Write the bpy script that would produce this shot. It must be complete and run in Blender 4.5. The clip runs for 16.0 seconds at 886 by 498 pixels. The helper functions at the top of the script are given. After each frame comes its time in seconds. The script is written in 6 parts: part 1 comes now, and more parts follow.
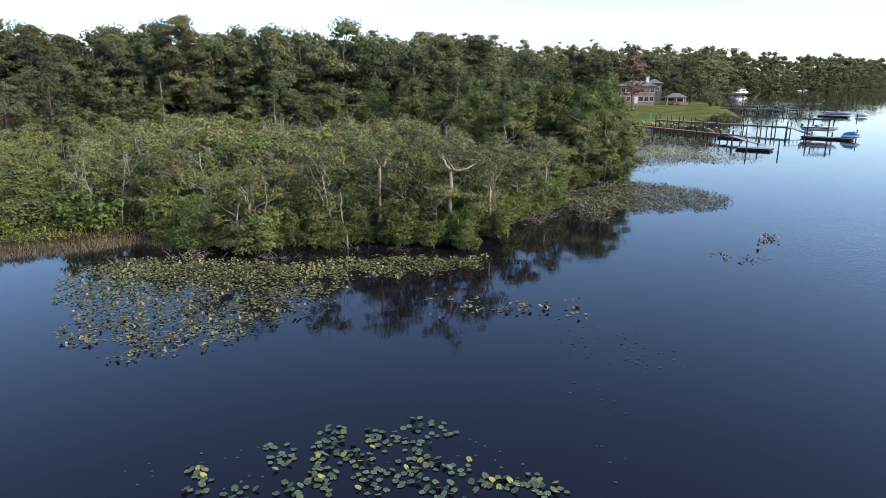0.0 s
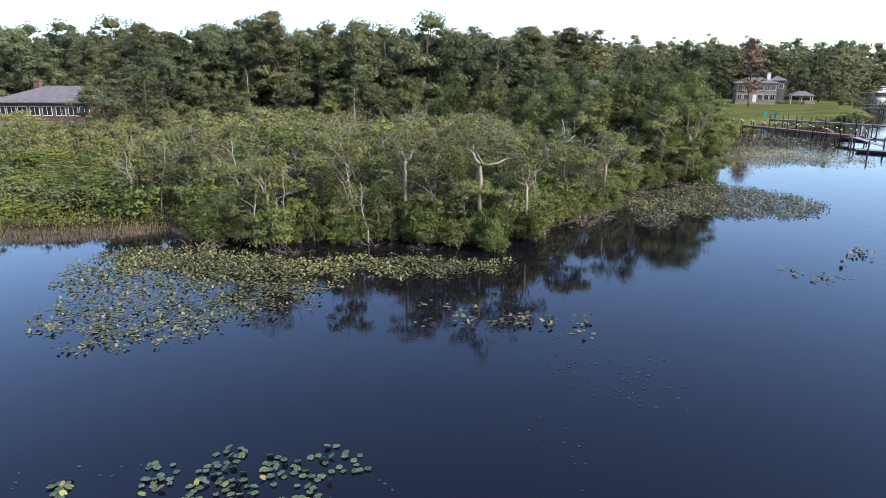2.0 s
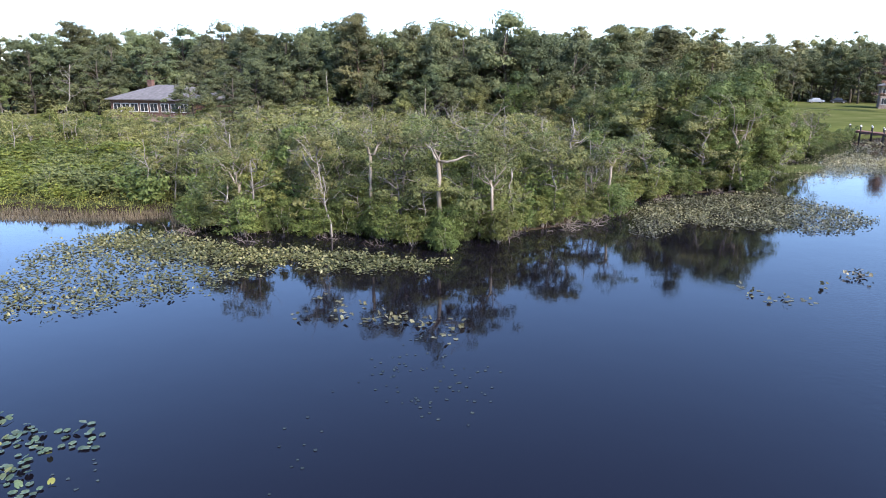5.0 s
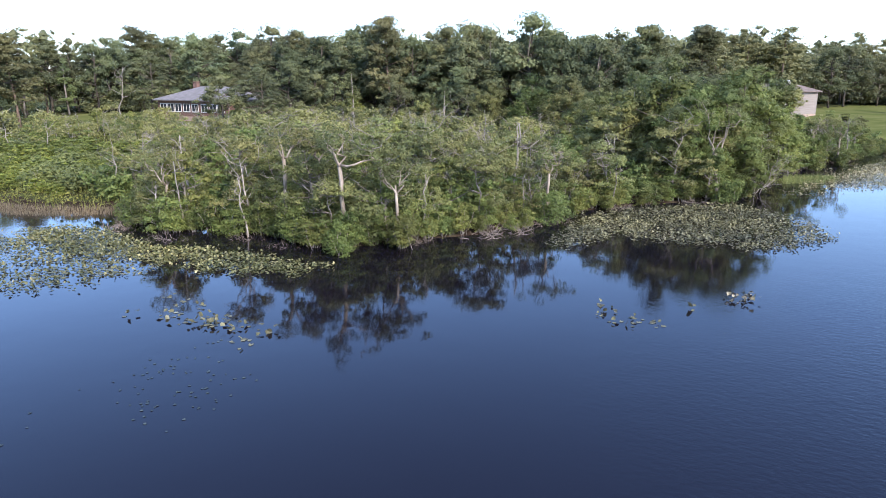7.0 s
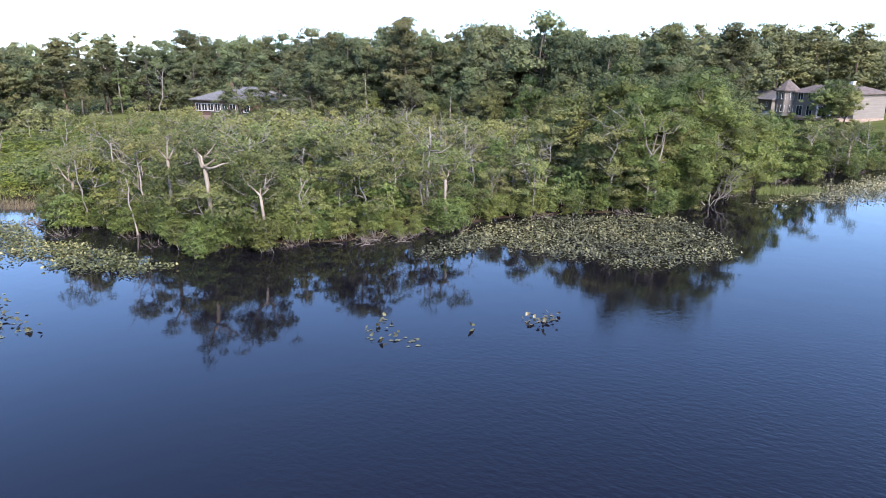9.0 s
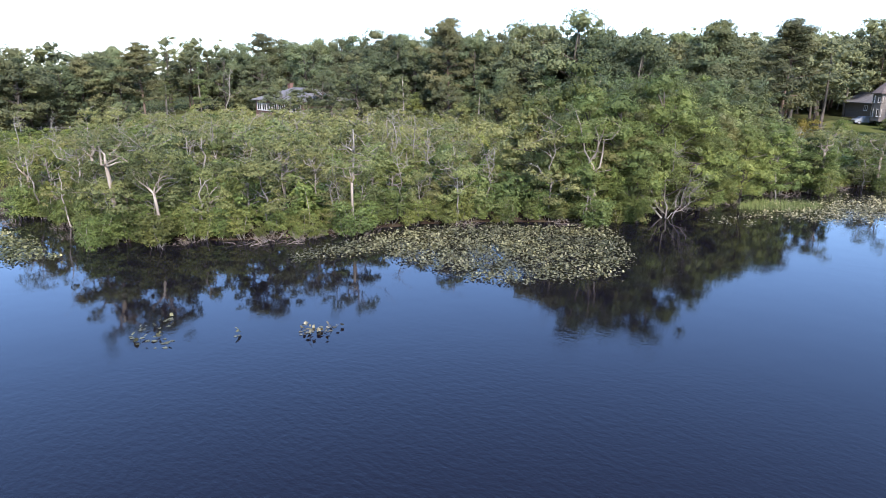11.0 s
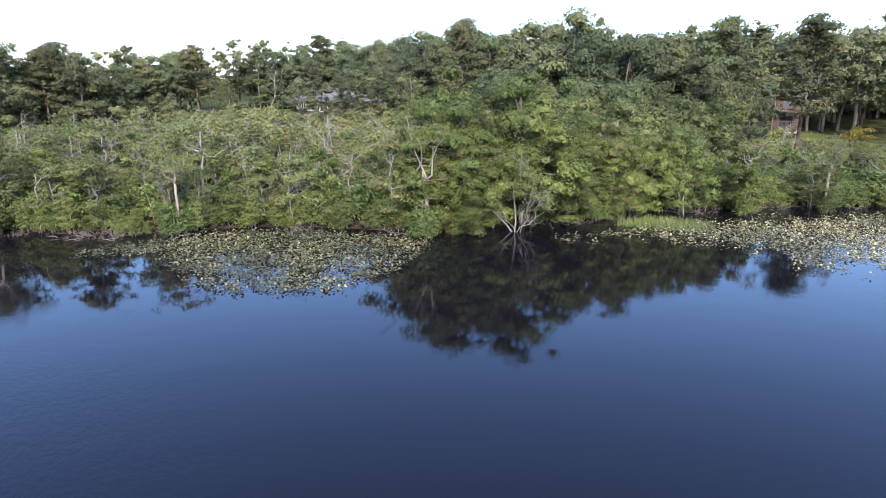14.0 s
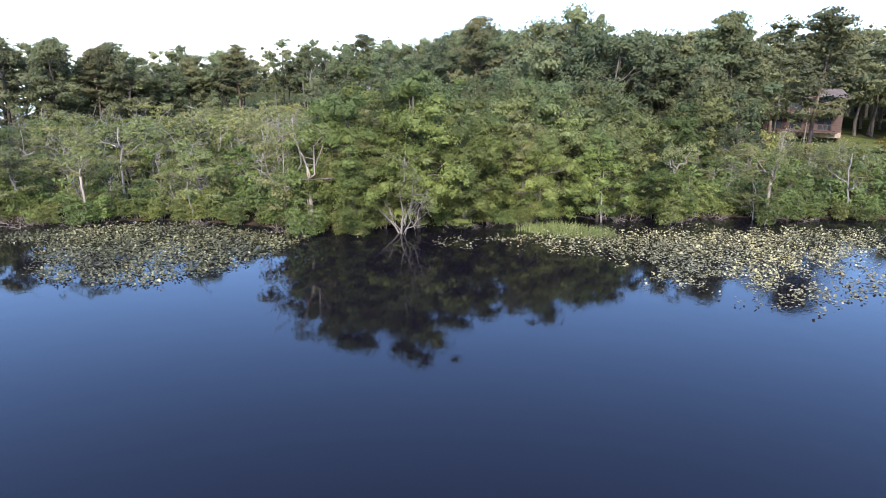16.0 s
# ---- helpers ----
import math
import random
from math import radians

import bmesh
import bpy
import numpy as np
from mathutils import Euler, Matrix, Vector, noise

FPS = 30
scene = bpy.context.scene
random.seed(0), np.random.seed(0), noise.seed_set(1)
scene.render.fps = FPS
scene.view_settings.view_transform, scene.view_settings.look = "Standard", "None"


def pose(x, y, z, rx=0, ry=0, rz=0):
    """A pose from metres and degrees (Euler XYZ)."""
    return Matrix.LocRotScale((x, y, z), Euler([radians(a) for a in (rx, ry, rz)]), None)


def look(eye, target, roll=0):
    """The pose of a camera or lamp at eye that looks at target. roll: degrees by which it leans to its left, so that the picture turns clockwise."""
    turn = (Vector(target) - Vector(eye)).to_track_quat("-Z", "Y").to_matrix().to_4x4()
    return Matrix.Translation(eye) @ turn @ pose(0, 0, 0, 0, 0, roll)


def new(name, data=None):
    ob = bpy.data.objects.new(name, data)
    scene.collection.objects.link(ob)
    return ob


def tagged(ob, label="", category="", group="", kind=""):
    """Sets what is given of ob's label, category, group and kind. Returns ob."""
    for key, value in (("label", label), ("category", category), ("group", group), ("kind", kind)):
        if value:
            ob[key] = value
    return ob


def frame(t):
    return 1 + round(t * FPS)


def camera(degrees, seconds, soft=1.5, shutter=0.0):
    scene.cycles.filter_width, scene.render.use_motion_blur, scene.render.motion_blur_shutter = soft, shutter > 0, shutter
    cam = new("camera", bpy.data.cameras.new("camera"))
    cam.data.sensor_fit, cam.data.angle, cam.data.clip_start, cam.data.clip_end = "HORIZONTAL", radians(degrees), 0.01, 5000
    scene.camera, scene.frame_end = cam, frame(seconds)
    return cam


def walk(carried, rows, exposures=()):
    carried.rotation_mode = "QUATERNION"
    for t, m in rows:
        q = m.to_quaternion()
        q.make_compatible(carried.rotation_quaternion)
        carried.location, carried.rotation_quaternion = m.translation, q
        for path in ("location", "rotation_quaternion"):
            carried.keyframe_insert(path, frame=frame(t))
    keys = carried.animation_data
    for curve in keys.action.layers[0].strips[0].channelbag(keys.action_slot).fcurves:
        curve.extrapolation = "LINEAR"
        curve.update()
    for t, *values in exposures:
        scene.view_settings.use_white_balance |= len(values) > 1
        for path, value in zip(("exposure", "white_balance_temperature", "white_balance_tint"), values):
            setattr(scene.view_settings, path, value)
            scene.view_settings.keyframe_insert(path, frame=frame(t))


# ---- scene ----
cam = camera(68.0, 16.0, 0.9)
METRES, EYE, TILT, LEAN, TURN = 85.4, 10.31, -14.8, 0.0, 0.0
ROWS = [
    (0.0, 0.0, 0.0, 0.0, 0.0, 0.0, -0.0),
    (0.5, 0.0084, 0.013, 0.0019, 0.41, -0.03, -0.1),
    (1.0, 0.0211, 0.0234, 0.0021, 2.65, -0.04, -0.68),
    (1.5, 0.0372, 0.0337, 0.0019, 6.37, -0.11, -1.63),
    (2.0, 0.055, 0.0433, 0.0019, 9.45, -0.24, -2.42),
    (2.5, 0.072, 0.0521, 0.0019, 10.94, -0.33, -2.84),
    (3.0, 0.0897, 0.06, 0.0022, 13.59, -0.47, -3.52),
    (5.5, 0.1871, 0.0921, 0.0091, 22.3, -0.86, -5.71),
    (6.0, 0.2136, 0.1047, 0.0129, 24.03, -1.03, -6.14),
    (6.5, 0.2421, 0.1197, 0.0178, 26.19, -1.27, -6.68),
    (7.0, 0.2704, 0.1362, 0.023, 28.32, -1.5, -7.18),
    (7.5, 0.3002, 0.1555, 0.029, 30.48, -1.77, -7.7),
    (8.0, 0.329, 0.1759, 0.035, 32.47, -2.04, -8.13),
    (8.5, 0.3583, 0.1986, 0.0413, 34.31, -2.31, -8.53),
    (9.0, 0.3876, 0.2227, 0.0481, 36.13, -2.61, -8.93),
    (11.5, 0.5196, 0.3601, 0.0866, 48.69, -4.77, -11.33),
    (12.0, 0.5426, 0.3901, 0.0954, 50.56, -5.15, -11.66),
    (12.5, 0.5644, 0.4198, 0.1042, 52.33, -5.52, -11.96),
    (13.0, 0.5855, 0.4515, 0.1135, 54.26, -5.94, -12.28),
    (13.5, 0.6052, 0.4838, 0.1225, 56.12, -6.36, -12.56),
    (14.0, 0.6231, 0.5155, 0.1311, 57.77, -6.74, -12.8),
    (14.5, 0.6409, 0.5492, 0.14, 59.44, -7.15, -13.05),
    (15.0, 0.6579, 0.5839, 0.1491, 61.21, -7.57, -13.31),
    (15.5, 0.6734, 0.6178, 0.1583, 63.3, -8.07, -13.57),
    (16.0, 0.6882, 0.6535, 0.1685, 66.03, -8.76, -13.89),
]
walk(cam, [(t, pose(0, 0, EYE, TILT, LEAN, TURN) @ pose(METRES * x, METRES * y, METRES * z, 90 + pitch, roll, yaw)) for t, x, y, z, yaw, pitch, roll in ROWS],
     [(0.0, 1.11, 6620, 16), (3.0, 1.53, 6420, 18), (6.0, 1.71, 6200, 20), (16.0, 1.72, 6120, 19)])

# ---- world and light ----
SUN_EL, SUN_AZ = 35.0, 116.0          # degrees; azimuth clockwise from +y: the side the sun stands on
world = bpy.data.worlds.new("sky_world")
world.use_nodes = True
scene.world = world
wn = world.node_tree
sky = wn.nodes.new("ShaderNodeTexSky")
sky.sky_type = "NISHITA"
sky.sun_disc = False
sky.sun_elevation = radians(SUN_EL)
sky.sun_rotation = radians(SUN_AZ)
sky.air_density, sky.dust_density, sky.ozone_density = 1.0, 0.6, 5.2
wn.nodes["Background"].inputs["Strength"].default_value = 0.15
wn.links.new(sky.outputs["Color"], wn.nodes["Background"].inputs["Color"])

sun_data = bpy.data.lights.new("sun", "SUN")
sun_data.energy, sun_data.angle, sun_data.color = 2.7, radians(14), (1.0, 0.93, 0.82)
sun = new("sun", sun_data)
sx, sy = math.sin(radians(SUN_AZ)), math.cos(radians(SUN_AZ))
sun.matrix_world = look((sx * 100, sy * 100, 100 * math.tan(radians(SUN_EL))), (0, 0, 0))


# ---- materials ----
def nodes_of(name):
    m = bpy.data.materials.new(name)
    m.use_nodes = True
    nt = m.node_tree
    return m, nt, nt.nodes["Principled BSDF"]


def noise_node(nt, scale, detail=4.0, rough=0.55, coord="Object", stretch=(1, 1, 1)):
    tc = nt.nodes.new("ShaderNodeTexCoord")
    mp = nt.nodes.new("ShaderNodeMapping")
    mp.inputs["Scale"].default_value = stretch
    nz = nt.nodes.new("ShaderNodeTexNoise")
    nz.inputs["Scale"].default_value = scale
    nz.inputs["Detail"].default_value = detail
    nz.inputs["Roughness"].default_value = rough
    nt.links.new(tc.outputs[coord], mp.inputs["Vector"])
    nt.links.new(mp.outputs["Vector"], nz.inputs["Vector"])
    return nz.outputs["Fac"]


def ramp(nt, fac, stops):
    r = nt.nodes.new("ShaderNodeValToRGB")
    els = r.color_ramp.elements
    while len(els) < len(stops):
        els.new(0.5)
    for e, (p, c) in zip(els, stops):
        e.position, e.color = p, (*c, 1)
    nt.links.new(fac, r.inputs["Fac"])
    return r.outputs["Color"]


def mixed(nt, a, b, fac, mode="MIX"):
    """Mix two colours; a, b and fac are sockets or plain values."""
    mx = nt.nodes.new("ShaderNodeMix")
    mx.data_type, mx.blend_type = "RGBA", mode
    for key, val in (("Factor", fac), ("A", a), ("B", b)):
        sock = [s for s in mx.inputs if s.name == key and s.type == ("VALUE" if key == "Factor" else "RGBA")][0]
        if hasattr(val, "is_output"):
            nt.links.new(val, sock)
        else:
            sock.default_value = val if key == "Factor" else (*val, 1)
    return [s for s in mx.outputs if s.type == "RGBA"][0]


def bump(nt, bsdf, fac, strength, distance=0.02):
    b = nt.nodes.new("ShaderNodeBump")
    b.inputs["Strength"].default_value = strength
    b.inputs["Distance"].default_value = distance
    nt.links.new(fac, b.inputs["Height"])
    nt.links.new(b.outputs["Normal"], bsdf.inputs["Normal"])


def leaf_material(name, dark, mid, light, through_light=0.28, rough=0.55, grain=5.0, relief=0.0):
    """Foliage: colour varies leaf by leaf and plant by plant, with some light passing through."""
    m, nt, bsdf = nodes_of(name)
    geo = nt.nodes.new("ShaderNodeNewGeometry")
    info = nt.nodes.new("ShaderNodeObjectInfo")
    speck = noise_node(nt, grain, 3.0, 0.7)
    spread = nt.nodes.new("ShaderNodeMapRange")
    spread.inputs["From Min"].default_value, spread.inputs["From Max"].default_value = 0.3, 0.7
    nt.links.new(speck, spread.inputs["Value"])
    tone = nt.nodes.new("ShaderNodeMix")
    tone.inputs["Factor"].default_value = 0.5
    nt.links.new(geo.outputs["Random Per Island"], tone.inputs["A"])
    nt.links.new(spread.outputs["Result"], tone.inputs["B"])
    c = ramp(nt, tone.outputs["Result"], [(0.08, dark), (0.5, mid), (0.88, light), (1.0, light)])
    stand_tone = ramp(nt, noise_node(nt, 0.16, 1.0), [(0.32, (0.62, 0.66, 0.68)), (0.68, (1.34, 1.3, 1.14))])
    c = mixed(nt, c, stand_tone, 1.0, "MULTIPLY")
    hsv = nt.nodes.new("ShaderNodeHueSaturation")
    mr = nt.nodes.new("ShaderNodeMapRange")
    mr.inputs["To Min"].default_value, mr.inputs["To Max"].default_value = 0.68, 1.36
    nt.links.new(info.outputs["Random"], mr.inputs["Value"])
    nt.links.new(mr.outputs["Result"], hsv.inputs["Value"])
    mh = nt.nodes.new("ShaderNodeMapRange")
    mh.inputs["To Min"].default_value, mh.inputs["To Max"].default_value = 0.522, 0.474
    wob = nt.nodes.new("ShaderNodeMath")
    wob.operation = "FRACT"
    mul = nt.nodes.new("ShaderNodeMath")
    mul.operation = "MULTIPLY"
    mul.inputs[1].default_value = 7.31
    nt.links.new(info.outputs["Random"], mul.inputs[0])
    nt.links.new(mul.outputs[0], wob.inputs[0])
    nt.links.new(wob.outputs[0], mh.inputs["Value"])
    nt.links.new(mh.outputs["Result"], hsv.inputs["Hue"])
    nt.links.new(c, hsv.inputs["Color"])
    c = hsv.outputs["Color"]
    nt.links.new(c, bsdf.inputs["Base Color"])
    bsdf.inputs["Roughness"].default_value = rough
    bsdf.inputs["Specular IOR Level"].default_value = 0.25
    if relief:
        bump(nt, bsdf, speck, 1.0, relief)
    tr = nt.nodes.new("ShaderNodeBsdfTranslucent")
    nt.links.new(c, tr.inputs["Color"])
    mx = nt.nodes.new("ShaderNodeMixShader")
    mx.inputs["Fac"].default_value = through_light
    nt.links.new(bsdf.outputs["BSDF"], mx.inputs[1])
    nt.links.new(tr.outputs["BSDF"], mx.inputs[2])
    nt.links.new(mx.outputs["Shader"], nt.nodes["Material Output"].inputs["Surface"])
    return m


def surface(name, stops, scale=3.0, rough=0.8, bump_strength=0.3, bump_scale=None, stretch=(1, 1, 1), metal=0.0, vary=0.0, detail=5.0):
    """A rough surface whose colour runs through stops by a noise, with relief from a finer one."""
    m, nt, bsdf = nodes_of(name)
    c = ramp(nt, noise_node(nt, scale, detail, stretch=stretch), stops)
    if vary:
        info = nt.nodes.new("ShaderNodeObjectInfo")
        hsv = nt.nodes.new("ShaderNodeHueSaturation")
        mr = nt.nodes.new("ShaderNodeMapRange")
        mr.inputs["To Min"].default_value, mr.inputs["To Max"].default_value = 1 - vary, 1 + vary
        nt.links.new(info.outputs["Random"], mr.inputs["Value"])
        nt.links.new(mr.outputs["Result"], hsv.inputs["Value"])
        nt.links.new(c, hsv.inputs["Color"])
        c = hsv.outputs["Color"]
    nt.links.new(c, bsdf.inputs["Base Color"])
    bsdf.inputs["Roughness"].default_value = rough
    bsdf.inputs["Metallic"].default_value = metal
    if rough > 0.7:
        bsdf.inputs["Specular IOR Level"].default_value = 0.12 if rough < 0.88 else 0.03
    if name in ("swamp_mud", "forest_floor", "lawn_grass"):
        bsdf.inputs["Specular IOR Level"].default_value = 0.0
    if bump_strength:
        bump(nt, bsdf, noise_node(nt, bump_scale or scale * 6, 6.0, stretch=stretch), bump_strength)
    return m


M_SWAMP = leaf_material("swamp_leaf", (0.086, 0.101, 0.038), (0.161, 0.175, 0.062), (0.257, 0.260, 0.106), 0.36, 0.55, 5.0, 0.12)
M_SHRUB = leaf_material("shrub_leaf", (0.075, 0.100, 0.030), (0.132, 0.160, 0.045), (0.217, 0.235, 0.076), 0.36, 0.55, 5.0, 0.12)
M_BRIGHT = leaf_material("bright_leaf", (0.095, 0.122, 0.032), (0.159, 0.187, 0.051), (0.238, 0.255, 0.079), 0.36, 0.55, 5.0, 0.12)
# A little bluish distance haze is put into both woodland leaf colours.
M_OAK = leaf_material("oak_leaf_hazed", (0.087, 0.105, 0.056), (0.126, 0.142, 0.067), (0.164, 0.174, 0.080), 0.36, 0.55, 5.0, 0.12)
M_PINE = leaf_material("pine_needles_hazed", (0.111, 0.120, 0.056), (0.146, 0.153, 0.066), (0.168, 0.167, 0.074), 0.36, 0.55, 5.0, 0.12)
M_CEDAR = leaf_material("cedar_needles", (0.081, 0.103, 0.045), (0.112, 0.132, 0.052), (0.141, 0.155, 0.057), 0.36, 0.55, 5.0, 0.12)
M_RUST = leaf_material("dead_needles", (0.085, 0.052, 0.035), (0.15, 0.095, 0.065), (0.22, 0.155, 0.11), 0.25)
M_MARSH = leaf_material("marsh_leaf", (0.082, 0.102, 0.023), (0.154, 0.172, 0.037), (0.264, 0.255, 0.064), 0.36, 0.55)
M_REED = leaf_material("reed_stem", (0.085, 0.076, 0.045), (0.145, 0.128, 0.078), (0.24, 0.205, 0.135), 0.2, 0.7)
M_RUSH = leaf_material("rush_blade", (0.09, 0.11, 0.035), (0.15, 0.165, 0.058), (0.23, 0.235, 0.1), 0.25)
M_LILY = leaf_material("lily_leaf", (0.054, 0.047, 0.025), (0.167, 0.146, 0.077), (0.385, 0.346, 0.214), 0.12, 0.42)
M_LILYG = leaf_material("lily_leaf_olive", (0.04, 0.053, 0.02), (0.112, 0.122, 0.046), (0.28, 0.272, 0.12), 0.12, 0.42)
M_YELLOW = leaf_material("yellow_leaf", (0.15, 0.13, 0.02), (0.24, 0.21, 0.035), (0.33, 0.29, 0.06), 0.4)
# Dimming by water is put into this leaf colour; leaves lie on the surface.
M_LILYD = leaf_material("lily_leaf_dimmed", (0.036, 0.046, 0.046), (0.052, 0.068, 0.062), (0.080, 0.100, 0.080), 0.0, 0.3)
M_LILYD.node_tree.nodes["Principled BSDF"].inputs["Specular IOR Level"].default_value = 0.1
M_LILYN = leaf_material("lily_leaf_green", (0.035, 0.055, 0.034), (0.075, 0.105, 0.058), (0.17, 0.20, 0.095), 0.1, 0.35)
M_LILYY = leaf_material("lily_leaf_yellow", (0.17, 0.18, 0.045), (0.24, 0.24, 0.065), (0.32, 0.30, 0.10), 0.15, 0.4)
M_FLOWER = leaf_material("white_flower", (0.5, 0.5, 0.42), (0.62, 0.62, 0.52), (0.75, 0.75, 0.66), 0.1)
M_BARK = surface("grey_bark", [(0.25, (0.13, 0.11, 0.09)), (0.6, (0.27, 0.24, 0.20)), (0.85, (0.42, 0.39, 0.34))], 4, 0.9, 0.6, 20, (1, 1, 0.25), vary=0.25)
M_DARKBARK = surface("dark_bark", [(0.25, (0.045, 0.038, 0.03)), (0.6, (0.10, 0.085, 0.068)), (0.85, (0.17, 0.15, 0.12))], 4, 0.95, 0.6, 20, (1, 1, 0.25), vary=0.25)
M_PINEBARK = surface("pine_bark", [(0.25, (0.07, 0.05, 0.04)), (0.6, (0.16, 0.115, 0.085)), (0.85, (0.26, 0.19, 0.14))], 5, 0.95, 0.8, 18, (1, 1, 0.3), vary=0.2)
M_SNAG = surface("weathered_wood", [(0.2, (0.12, 0.104, 0.086)), (0.55, (0.235, 0.21, 0.175)), (0.85, (0.36, 0.33, 0.285))], 3, 0.85, 0.5, 22, (1, 1, 0.2), vary=0.25)
M_PALE = surface("pale_bark", [(0.2, (0.13, 0.105, 0.08)), (0.55, (0.26, 0.22, 0.17)), (0.85, (0.40, 0.355, 0.29))], 3, 0.85, 0.5, 22, (1, 1, 0.2), vary=0.15)
M_BRUSH = surface("dead_brush", [(0.25, (0.10, 0.08, 0.064)), (0.7, (0.22, 0.185, 0.15))], 3, 0.95, 0.3, vary=0.2)
M_MUD = surface("swamp_mud", [(0.3, (0.020, 0.014, 0.010)), (0.55, (0.045, 0.033, 0.022)), (0.8, (0.065, 0.060, 0.030))], 0.8, 0.75, 0.6, 9)
M_FLOOR = surface("forest_floor", [(0.3, (0.040, 0.032, 0.018)), (0.55, (0.055, 0.062, 0.024)), (0.8, (0.085, 0.09, 0.035))], 0.5, 0.95, 0.5, 6)
M_LAWN = surface("lawn_grass", [(0.28, (0.062, 0.078, 0.022)), (0.5, (0.095, 0.106, 0.033)), (0.75, (0.135, 0.135, 0.052))], 0.16, 0.95, 0.5, 5, detail=8)
M_DECK = surface("weathered_planks", [(0.25, (0.13, 0.115, 0.10)), (0.6, (0.24, 0.22, 0.195)), (0.85, (0.33, 0.31, 0.28))], 3, 0.85, 0.3, 20, (0.3, 3, 1), vary=0.2)
M_RED = surface("red_brown_planks", [(0.25, (0.13, 0.065, 0.05)), (0.6, (0.22, 0.115, 0.09)), (0.85, (0.30, 0.18, 0.15))], 3, 0.8, 0.3, 20, vary=0.2)
M_PILE = surface("dock_pile", [(0.25, (0.035, 0.030, 0.027)), (0.6, (0.075, 0.066, 0.058)), (0.85, (0.14, 0.125, 0.11))], 3, 0.9, 0.4, 20, (1, 1, 0.3), vary=0.25)
M_CREAM = surface("cream_paint", [(0.3, (0.42, 0.40, 0.36)), (0.7, (0.52, 0.50, 0.46))], 2, 0.6, 0.1)
M_WHITE = surface("white_paint", [(0.3, (0.68, 0.67, 0.63)), (0.7, (0.80, 0.79, 0.76))], 2, 0.5, 0.1)
M_STONE = surface("tan_brick_wall", [(0.3, (0.22, 0.16, 0.12)), (0.55, (0.32, 0.24, 0.185)), (0.8, (0.42, 0.33, 0.265))], 3, 0.9, 0.4, 12)
M_REDBRICK = surface("red_brick_wall", [(0.3, (0.11, 0.066, 0.052)), (0.7, (0.19, 0.118, 0.092))], 3, 0.9, 0.4, 14)
M_STUCCO = surface("grey_beige_siding", [(0.3, (0.16, 0.14, 0.12)), (0.7, (0.235, 0.207, 0.178))], 1.5, 0.85, 0.2, 14, (0.2, 0.2, 6))
M_TIMBER = surface("brown_timber_siding", [(0.3, (0.06, 0.04, 0.032)), (0.7, (0.115, 0.076, 0.058))], 2, 0.8, 0.3, 12, (0.2, 0.2, 6))
M_SHINGLE = surface("grey_shingles", [(0.3, (0.12, 0.113, 0.108)), (0.6, (0.18, 0.17, 0.162)), (0.85, (0.24, 0.228, 0.218))], 1.5, 0.9, 0.4, 10)
M_SHINGLEB = surface("brown_shingles", [(0.3, (0.10, 0.08, 0.07)), (0.7, (0.17, 0.14, 0.122))], 1.5, 0.9, 0.4, 10)
M_HULL = surface("white_gelcoat", [(0.3, (0.72, 0.72, 0.72)), (0.7, (0.82, 0.82, 0.81))], 1, 0.45, 0.0)
M_HULLDK = surface("dark_hull_stripe", [(0.3, (0.02, 0.022, 0.03)), (0.7, (0.035, 0.04, 0.05))], 1, 0.3, 0.0)
M_BLUE = surface("blue_tarp", [(0.3, (0.05, 0.16, 0.32)), (0.7, (0.09, 0.24, 0.43))], 2, 0.6, 0.3)
M_TEAL = surface("teal_plastic", [(0.3, (0.03, 0.30, 0.30)), (0.7, (0.05, 0.38, 0.37))], 2, 0.5, 0.1)
M_CAR = surface("silver_car_paint", [(0.3, (0.20, 0.22, 0.24)), (0.7, (0.26, 0.28, 0.30))], 1, 0.55, 0.0)
M_CARDK = surface("dark_car_paint", [(0.3, (0.02, 0.022, 0.028)), (0.7, (0.03, 0.033, 0.04))], 1, 0.25, 0.0)
M_RUBBER = surface("black_rubber", [(0.3, (0.02, 0.02, 0.02)), (0.7, (0.035, 0.035, 0.035))], 4, 0.8, 0.1)
M_METAL = surface("galvanised_metal", [(0.3, (0.26, 0.25, 0.24)), (0.7, (0.36, 0.35, 0.34))], 3, 0.65, 0.1, metal=0.2)
M_EARTH = surface("red_brown_earth", [(0.3, (0.06, 0.033, 0.024)), (0.7, (0.12, 0.07, 0.052))], 2, 0.95, 0.5)


def glass_material():
    m, nt, bsdf = nodes_of("window_glass")
    bsdf.inputs["Base Color"].default_value = (0.03, 0.035, 0.04, 1)
    bsdf.inputs["Roughness"].default_value = 0.05
    bsdf.inputs["Specular IOR Level"].default_value = 0.6
    return m


